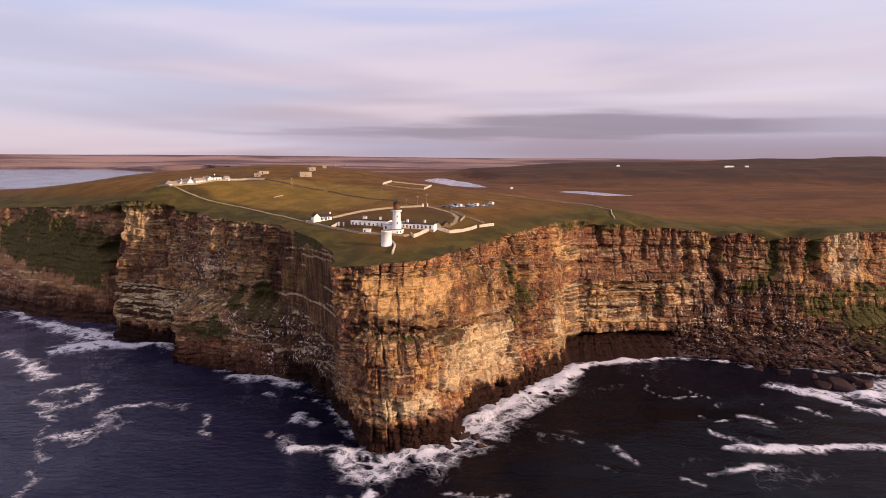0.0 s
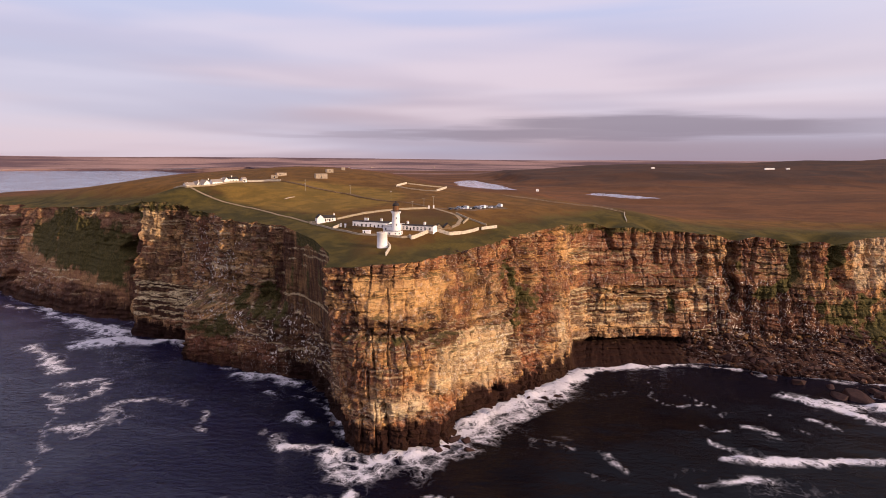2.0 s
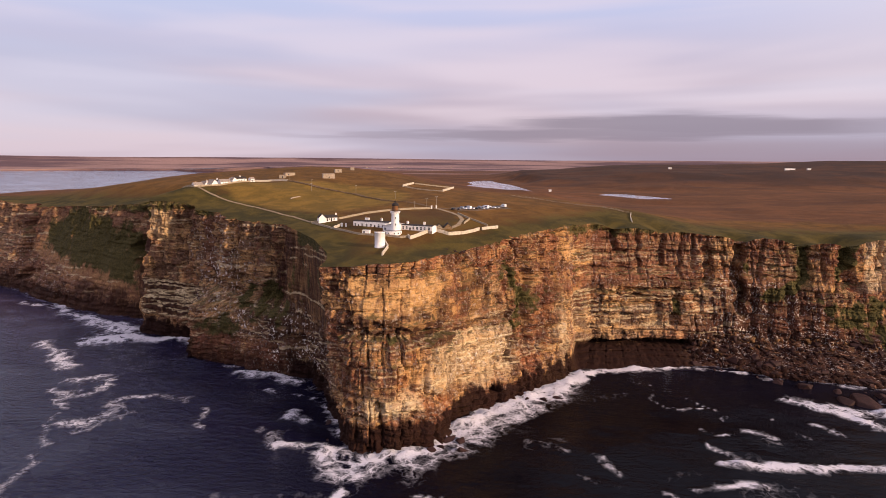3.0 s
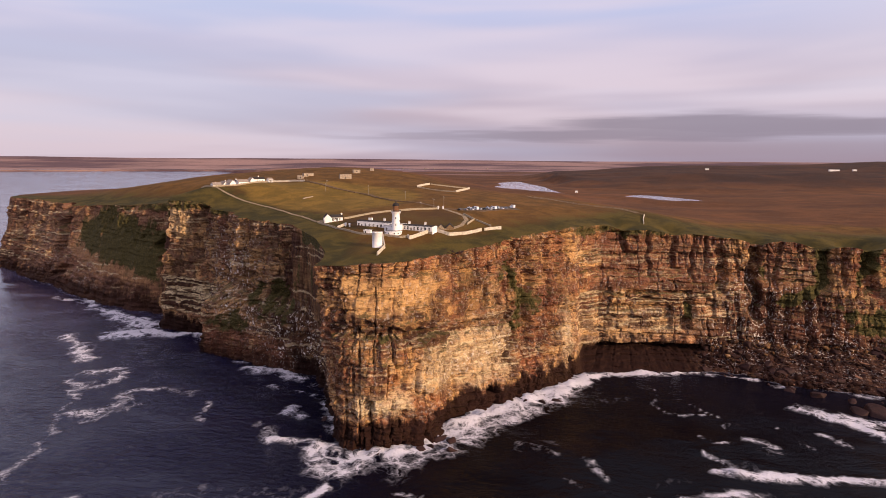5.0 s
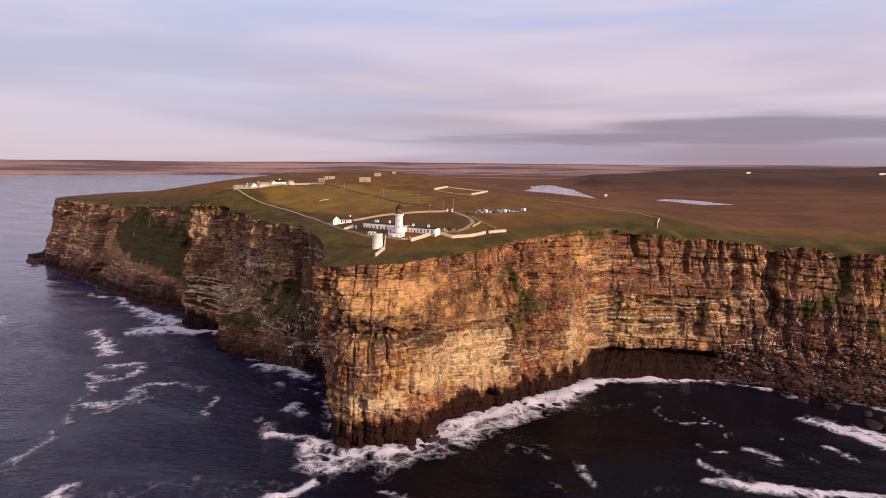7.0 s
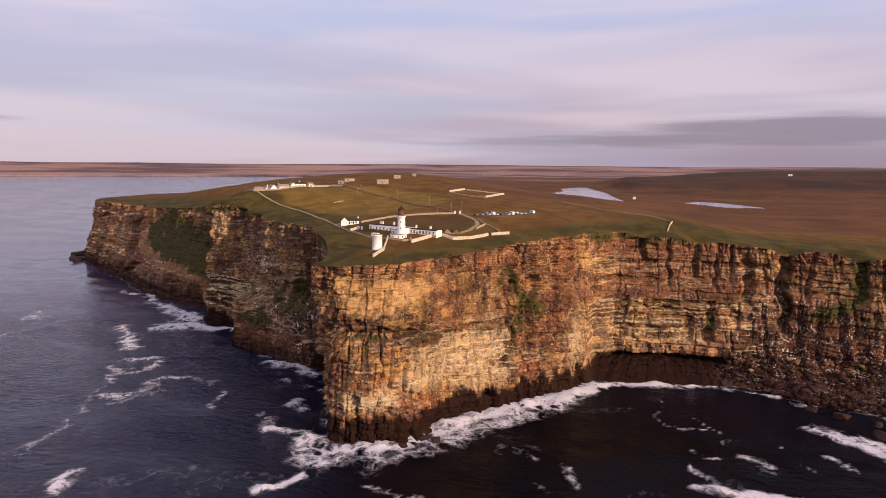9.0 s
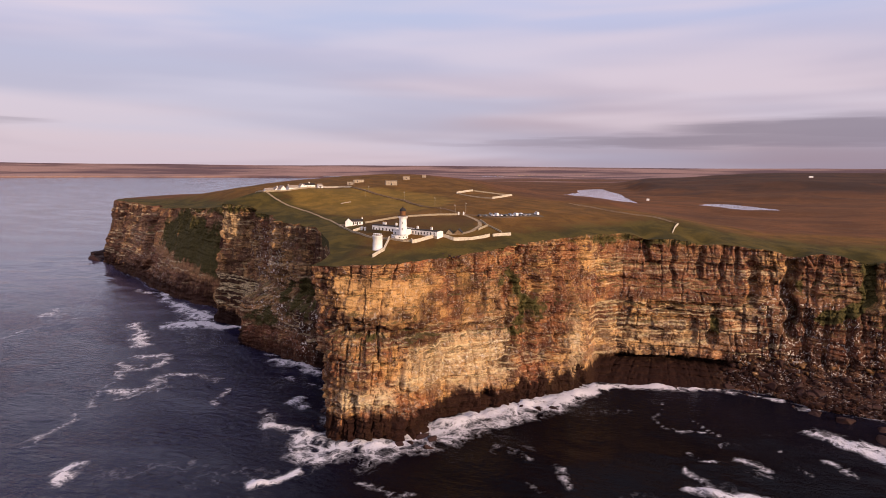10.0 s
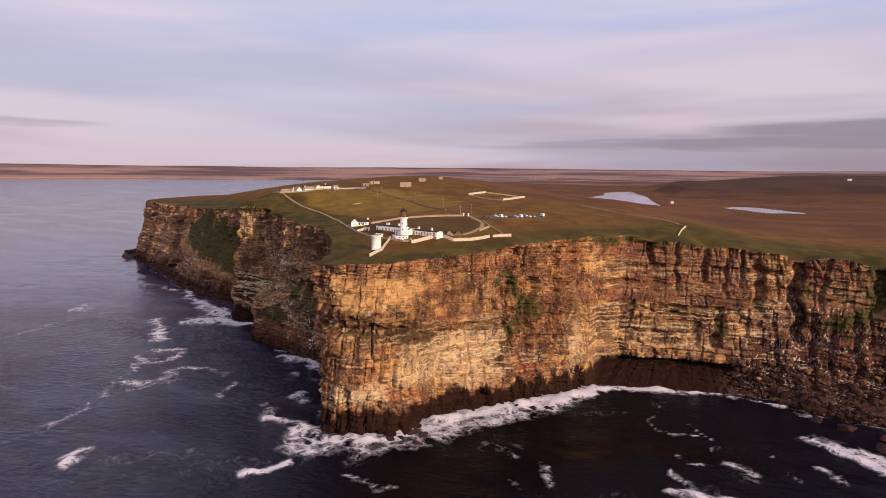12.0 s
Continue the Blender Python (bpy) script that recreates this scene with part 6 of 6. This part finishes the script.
stone_wall([(-61, 627), (-55.5, 668)], 1.7, 0.8, "pale end wall of the old sheep pen", PALEWALL, "pen_wall")
stone_wall([(-18.5, 612), (-12.5, 675)], 1.7, 0.8, "pale eastern wall of the old sheep pen", PALEWALL, "pen_wall")
stone_wall([(-54.5, 669), (-13.5, 675.5)], 1.0, 0.7, "broken dark back wall of the old sheep pen", DRYSTONE, "pen_wall")
stone_wall([(-60, 626.5), (-19.5, 611.5)], 0.8, 0.7, "tumbled front wall of the old sheep pen", DRYSTONE, "pen_wall")
stone_wall([(-146, 531), (-140, 539.5)], 0.5, 1.4, "pale low concrete footing in the pasture grass", CONCRETE, "footing", False)
stone_wall([(155.5, 566), (152.5, 553), (150.5, 535)], 1.2, 0.6, "pale stone wall end at the cliff top", PALEWALL)

strip("footpath", [(-250, 553), (-232, 541), (-209, 527), (-165, 502), (-122, 466), (-100, 443)], 1.7, TRACK, "pale worn footpath from the farm to the light", 0.25)
strip("footpath", [(-78, 421), (-57, 406.5), (-40, 401)], 1.5, TRACK, "pale footpath inside the yard wall", 0.2)
strip("drive", [(-12.5, 491), (-1, 480), (7.5, 470), (11.0, 457), (9.2, 443), (4, 431), (-3.0, 424.2)], 3.0, TRACK, "pale curving station drive", 0.22, 0.1)
strip("road", [(-225, 637), (-191, 628), (-174, 613), (-143, 592), (-110, 575), (-95, 566), (-63, 530), (-39, 514.5), (-13, 493)], 3.0, ROADTOP, "narrow single-track road over the brow", 0.2, 0.06)
strip("road", [(-11, 492), (2, 492), (18, 497), (40, 520)], 3.4, ROADTOP, "road into the car park", 0.2, 0.06)
strip("track", [(50, 676), (70, 654), (96, 624), (123, 600), (150, 572)], 1.5, TRACK, "pale trodden track beside the moor fence", 0.22)
strip("car_park", [(2, 494), (24, 511), (44, 530)], 13.0, GRAVEL, "worn tarmac car park on the clifftop", 0.16, 0.05)


def pillar(x, y):
    p = thing("gate_pillar", x, y, gz(x, y), 0, "square white gate pillar with a capstone", "pillar", "station gate pillars")
    part("shaft", box(-0.5, 0.5, -0.5, 0.5, -0.5, 2.2, 0.05), WHITEWASH, p)
    part("cap", box(-0.62, 0.62, -0.62, 0.62, 2.203, 2.5, 0.12), WHITEWASH, p)


for x, y in ((-15.6, 488.6), (-12.0, 490.6), (-68.4, 423.0), (-71.8, 424.5)):
    pillar(x, y)


def pole(x, y, tall):
    p = thing("telegraph_pole", x, y, gz(x, y), random.uniform(0, 60), "slim grey wooden telegraph pole", "pole", "telegraph poles")
    part("shaft", lathe([(0.17, -0.5), (0.12, tall)], 8), POLEWOOD, p)
    arm = part("crossarm", box(-0.9, 0.9, -0.07, 0.07, tall - 0.7, tall - 0.5), POLEWOOD, p)
    for q in (-0.75, -0.3, 0.3, 0.75):
        part("insulator", lathe([(0.06, tall - 0.5), (0.07, tall - 0.3)], 6, None, q, 0), WHITEWASH, arm)


for x, y, h in ((-95, 565, 8.5), (-138, 567, 7.5), (-20, 492.8, 7.5), (-13, 500, 8.5), (-144, 588, 7), (-53, 536, 7), (-28, 480, 6.5), (-178, 622, 7)):
    pole(x, y, h)


def wire_fence(line, label):
    x, y, nx, ny = along(line, 4.0)
    f = thing("wire_fence", x[0], y[0], gz(x[0], y[0]), 0, label, "fence")
    z = ground_height(x, y) - gz(x[0], y[0])
    for i in range(len(x)):
        part("post", lathe([(0.11, z[i] - 0.4), (0.10, z[i] + 1.25)], 6, None, x[i] - x[0], y[i] - y[0]), POLEWOOD, f)
    for h in (0.4, 0.8, 1.15):
        bm = bmesh.new()
        rows = [[bm.verts.new((x[i] - x[0] + nx[i] * a, y[i] - y[0] + ny[i] * a, z[i] + h + b)) for a, b in ((-0.03, -0.03), (0.03, -0.03), (0.0, 0.04))] for i in range(len(x))]
        for p, q in zip(rows, rows[1:]):
            for k in range(3):
                bm.faces.new((p[k], p[(k + 1) % 3], q[(k + 1) % 3], q[k]))
        part("wire", bm, CONCRETE, f)


wire_fence([(58, 668), (72, 650), (98, 620), (125, 597), (155, 567)], "post and wire fence crossing the moor to the cliff")

# ---------------------------------------------------------------- parked cars
PAINTS = {"white": (0.75, 0.75, 0.77), "silver": (0.42, 0.43, 0.46), "blue": (0.06, 0.09, 0.25), "dark": (0.025, 0.025, 0.03), "red": (0.25, 0.03, 0.03), "grey": (0.16, 0.17, 0.19)}
PAINT = {k: plain("car_paint_" + k, v, 0.25, 0.05, 1.0, 0.0, 0.0, 0.5) for k, v in PAINTS.items()}


def hull(profile, w, bm=None, tuck=0.0):
    """A side outline pushed out to a width, its upper points drawn in by tuck."""
    bm = bm or bmesh.new()
    top = max(p[1] for p in profile)
    lo = min(p[1] for p in profile)
    sides = [[bm.verts.new((px, s * (w / 2 - tuck * (pz - lo) / (top - lo)), pz)) for px, pz in profile] for s in (-1, 1)]
    bm.faces.new(sides[0]), bm.faces.new(sides[1][::-1])
    m = len(profile)
    for i in range(m):
        bm.faces.new((sides[0][i], sides[0][(i + 1) % m], sides[1][(i + 1) % m], sides[1][i]))
    bmesh.ops.bevel(bm, geom=list(bm.edges), offset=0.05, segments=1, affect="EDGES")
    return bm


def car(x, y, turn, paint, van=False):
    z = max(gz(x, y), gz(x + 1, y + 1)) + 0.17
    word = {"dark": "black"}.get(paint, paint)
    c = thing("camper_van" if van else "car", x, y, z, turn, f"{word} {'camper van' if van else 'hatchback car'} parked on the clifftop tarmac", "van" if van else "car", "parked cars")
    L, W, H = (5.8, 2.1, 2.7) if van else (4.2, 1.75, 1.45)
    if van:
        part("body", hull([(-L / 2, 0.4), (L / 2, 0.4), (L / 2, 1.2), (L / 2 - 0.9, 1.5), (L / 2 - 1.5, 2.2), (L / 2 - 1.7, H), (-L / 2, H)], W, None, 0.12), PAINT[paint], c)
        part("windscreen", hull([(L / 2 - 0.95, 1.5), (L / 2 - 0.85, 1.5), (L / 2 - 1.42, 2.18), (L / 2 - 1.55, 2.18)], W * 0.9), DARKGLASS, c, "dark windscreen")
        part("side_window", box(-L / 2 + 0.8, L / 2 - 2.2, -W / 2 - 0.01, W / 2 + 0.01, 1.55, 2.15), DARKGLASS, c, "dark side windows")
    else:
        part("body", hull([(-L / 2, 0.35), (L / 2, 0.35), (L / 2, 0.75), (L / 2 - 0.9, 0.95), (-L / 2 + 0.1, 0.98), (-L / 2, 0.8)], W, None, 0.05), PAINT[paint], c)
        part("cabin", hull([(-L / 2 + 0.15, 0.95), (L / 2 - 1.0, 0.95), (L / 2 - 1.7, 1.38), (-L / 2 + 0.6, 1.4)], W * 0.94, None, 0.16), DARKGLASS, c, "dark glazed cabin")
        part("roof", box(-L / 2 + 0.65, L / 2 - 1.75, -W * 0.36, W * 0.36, 1.36, H, 0.03), PAINT[paint], c)
    for sx in (-1, 1):
        for sy in (-1, 1):
            bm = bmesh.new()
            bmesh.ops.create_cone(bm, cap_ends=True, segments=14, radius1=0.33, radius2=0.33, depth=0.2,
                                  matrix=Matrix.Translation((sx * L * 0.31, sy * (W / 2 - 0.1), 0.33)) @ Matrix.Rotation(math.pi / 2, 4, "X"))
            wh = part("wheel", bm, TYRE, c)
            bm = bmesh.new()
            bmesh.ops.create_cone(bm, cap_ends=True, segments=10, radius1=0.2, radius2=0.2, depth=0.22,
                                  matrix=Matrix.Translation((sx * L * 0.31, sy * (W / 2 - 0.1), 0.33)) @ Matrix.Rotation(math.pi / 2, 4, "X"))
            part("rim", bm, PAINT["silver"], wh)
        part("headlight" if sx > 0 else "tail_light", box(sx * L / 2 - 0.06, sx * L / 2 + 0.02, -W * 0.4, -W * 0.22, 0.62, 0.78), WHITEWASH if sx > 0 else PAINT["red"], c)
        part("headlight" if sx > 0 else "tail_light", box(sx * L / 2 - 0.06, sx * L / 2 + 0.02, W * 0.22, W * 0.4, 0.62, 0.78), WHITEWASH if sx > 0 else PAINT["red"], c)


for x, y, a, p, v in ((1.5, 489.5, 130, "dark", False), (6.0, 493.0, 125, "grey", False), (10.5, 497.5, 132, "white", False), (13.5, 499.3, 128, "white", True),
                      (16.5, 501.8, 130, "white", False), (8.0, 502.0, -50, "white", False), (11.2, 505.0, -48, "dark", False), (20.0, 503.6, 127, "dark", False),
                      (24.5, 507.5, 131, "white", False), (27.3, 510.0, 129, "white", True), (22.0, 512.5, -52, "silver", False), (25.5, 515.5, -50, "white", False),
                      (30.5, 512.8, 126, "grey", False), (33.5, 515.6, 130, "white", False), (36.5, 518.6, 133, "silver", False), (29.5, 519.0, -49, "white", False),
                      (41.5, 527.0, 128, "white", True)):
    car(x, y, a, p, v)

# white specks of houses out on the moor
for x, y, L, t, lab in ((127.0, 1135.0, 4.5, 3.4, "small white hut beside the loch"), (528.0, 1867.0, 9.0, 4.0, "far white croft house on the moor"),
                        (848.0, 1835.0, 26.0, 4.5, "long far white steading on the moor"), (890.0, 1816.0, 9.0, 4.5, "far white house beside the steading")):
    hut("croft", x, y, 0, L, 6.0, t, lab, WHITEWASH, WHITEWASH, [(0.5, 1.0, 0.1, 2.0)], "far crofts", "house")


_far = random.Random(4)
for k in range(9):
    hut("croft", _far.uniform(-900, -250), _far.uniform(3700, 4200), _far.uniform(0, 60), _far.uniform(6, 14), 7.0, _far.uniform(3, 5), "tiny far grey house by the distant loch", CONCRETE, SLATE, (), "far crofts", "house")

# ---------------------------------------------------------------- fallen rock
def rock_mesh(seed, squash):
    """An angular block, split along its beds and joints."""
    bm = bmesh.new()
    pick = random.Random(40 + seed)
    for _i in range(16):
        p = Vector((pick.uniform(-1, 1), pick.uniform(-1, 1), pick.uniform(-1, 1)))
        big = max(abs(p.x), abs(p.y), abs(p.z))
        p = p * (0.55 / big) + p.normalized() * 0.45
        bm.verts.new((p.x * 1.15, p.y * 0.95, p.z * squash))
    bmesh.ops.convex_hull(bm, input=bm.verts)
    bmesh.ops.delete(bm, geom=[v for v in bm.verts if not v.link_faces], context="VERTS")
    bmesh.ops.bevel(bm, geom=list(bm.edges), offset=0.05, segments=1, affect="EDGES")
    me = bpy.data.meshes.new("boulder")
    bm.to_mesh(me), bm.free()
    me.materials.append(BOULDER if seed else PALEBOULDER)
    return me


ROCKS = [rock_mesh(k, 0.62 + 0.08 * k) for k in range(5)]
BX, BY, BZ = ROCKFACE["bay_cliff"]
_rng = random.Random(11)
_low = np.argwhere((BZ > 0.5) & (BZ < 17) & (BX > 190) & (BX < 420))
_low = _low[np.argsort([_rng.random() for _i in range(len(_low))])]


def boulder(x, y, z, size, label, group, wet=True):
    b = tagged(new("boulder", _rng.choice(ROCKS[1:] if wet else ROCKS)), label, "boulder", group)
    b.matrix_basis = Matrix.LocRotScale((x, y, z), Euler((_rng.uniform(-0.4, 0.4), _rng.uniform(-0.4, 0.4), _rng.uniform(0, 6.3))), (size * _rng.uniform(0.8, 1.5), size * _rng.uniform(0.7, 1.1), size * _rng.uniform(0.7, 1.1)))
    return b


for i, j in _low[:230]:
    boulder(BX[i, j], BY[i, j], BZ[i, j] + 0.2, min(3.6, 0.8 * _rng.paretovariate(1.6)), "fallen brown sandstone boulder on the scree", "boulders under the bay cliff", False)
for k in range(26):
    t = _rng.random()
    i = int(t * (len(FOOT) - 24)) + 22
    i = min(i, len(FOOT) - 4)
    f = _rng.random()
    x, y = FOOT[i] * (1 - f) + FOOT[i + 1] * f
    out = Vector((FOOT[i + 1][1] - FOOT[i][1], FOOT[i][0] - FOOT[i + 1][0])).normalized() * _rng.uniform(2, 10)
    boulder(x + out.x, y + out.y, _rng.uniform(-0.3, 0.3), _rng.choice([1.0, 1.5, 2.2]), "wet dark rock awash in the surf", "rocks awash")
for x, y, r in ((-756, 803, 15), (-744, 820, 16), (-735, 785, 11), (-772, 812, 9), (-748, 785, 8), (-722, 770, 7), (240, 446, 3.5), (256, 440, 4.5), (272, 430, 3.5), (284, 412, 11), (268, 414, 6), (298, 416, 7), (300, 424, 4.5), (322, 418, 4)):
    boulder(x, y, -0.3 * r if x > 0 else 0.0, r, "low dark rock platform at the cliff foot", "rock platforms")

for x, y, r in ((4.9, 314.7, 2.6), (13.4, 329, 2.8), (19.9, 327.8, 3.2), (22, 316, 2.4), (59.7, 390.1, 2.2), (70.6, 393.2, 2.8), (80.2, 397.1, 2.6)):
    boulder(x, y, 0.6, r, "wet black rock awash in the surf below the point", "rocks awash")
for k in range(9):
    x, y = 12 + _rng.gauss(0, 3.0), 381 + _rng.gauss(0, 2.5)
    boulder(x, y, gz(x, y) + 0.15, _rng.choice([0.4, 0.6, 0.8]), "small stone lying on the clifftop turf", "stones on the turf", False)

# the rest of the scree, too many to count
_v, _f, _tone, _wet = [], [], [], []
for i, j in _low[230:1500]:
    src = _rng.choice(ROCKS)
    size, turn = min(2.6, 0.5 * _rng.paretovariate(1.6)), _rng.uniform(0, 6.3)
    base = len(_v)
    c, s_ = math.cos(turn) * size, math.sin(turn) * size
    _v += [(BX[i, j] + v.co.x * c - v.co.y * s_, BY[i, j] + v.co.x * s_ + v.co.y * c, BZ[i, j] + 0.1 + v.co.z * size) for v in src.vertices]
    src.calc_loop_triangles()
    _f += [tuple(base + k for k in p.vertices) for p in src.loop_triangles]
    _tone += [_rng.random()] * len(src.vertices)
    _wet += [_rng.choice([0.5, 0.9, 1.0])] * len(src.vertices)
mesh_object("scree", _v, _f, ROCK, {"damp_shade": _wet, "shade": _tone, "lime": np.full(len(_v), 0.5), "mass": np.full(len(_v), 0.5)}, True, "stuff", "brown sandstone rubble heaped under the bay cliff", "scree")
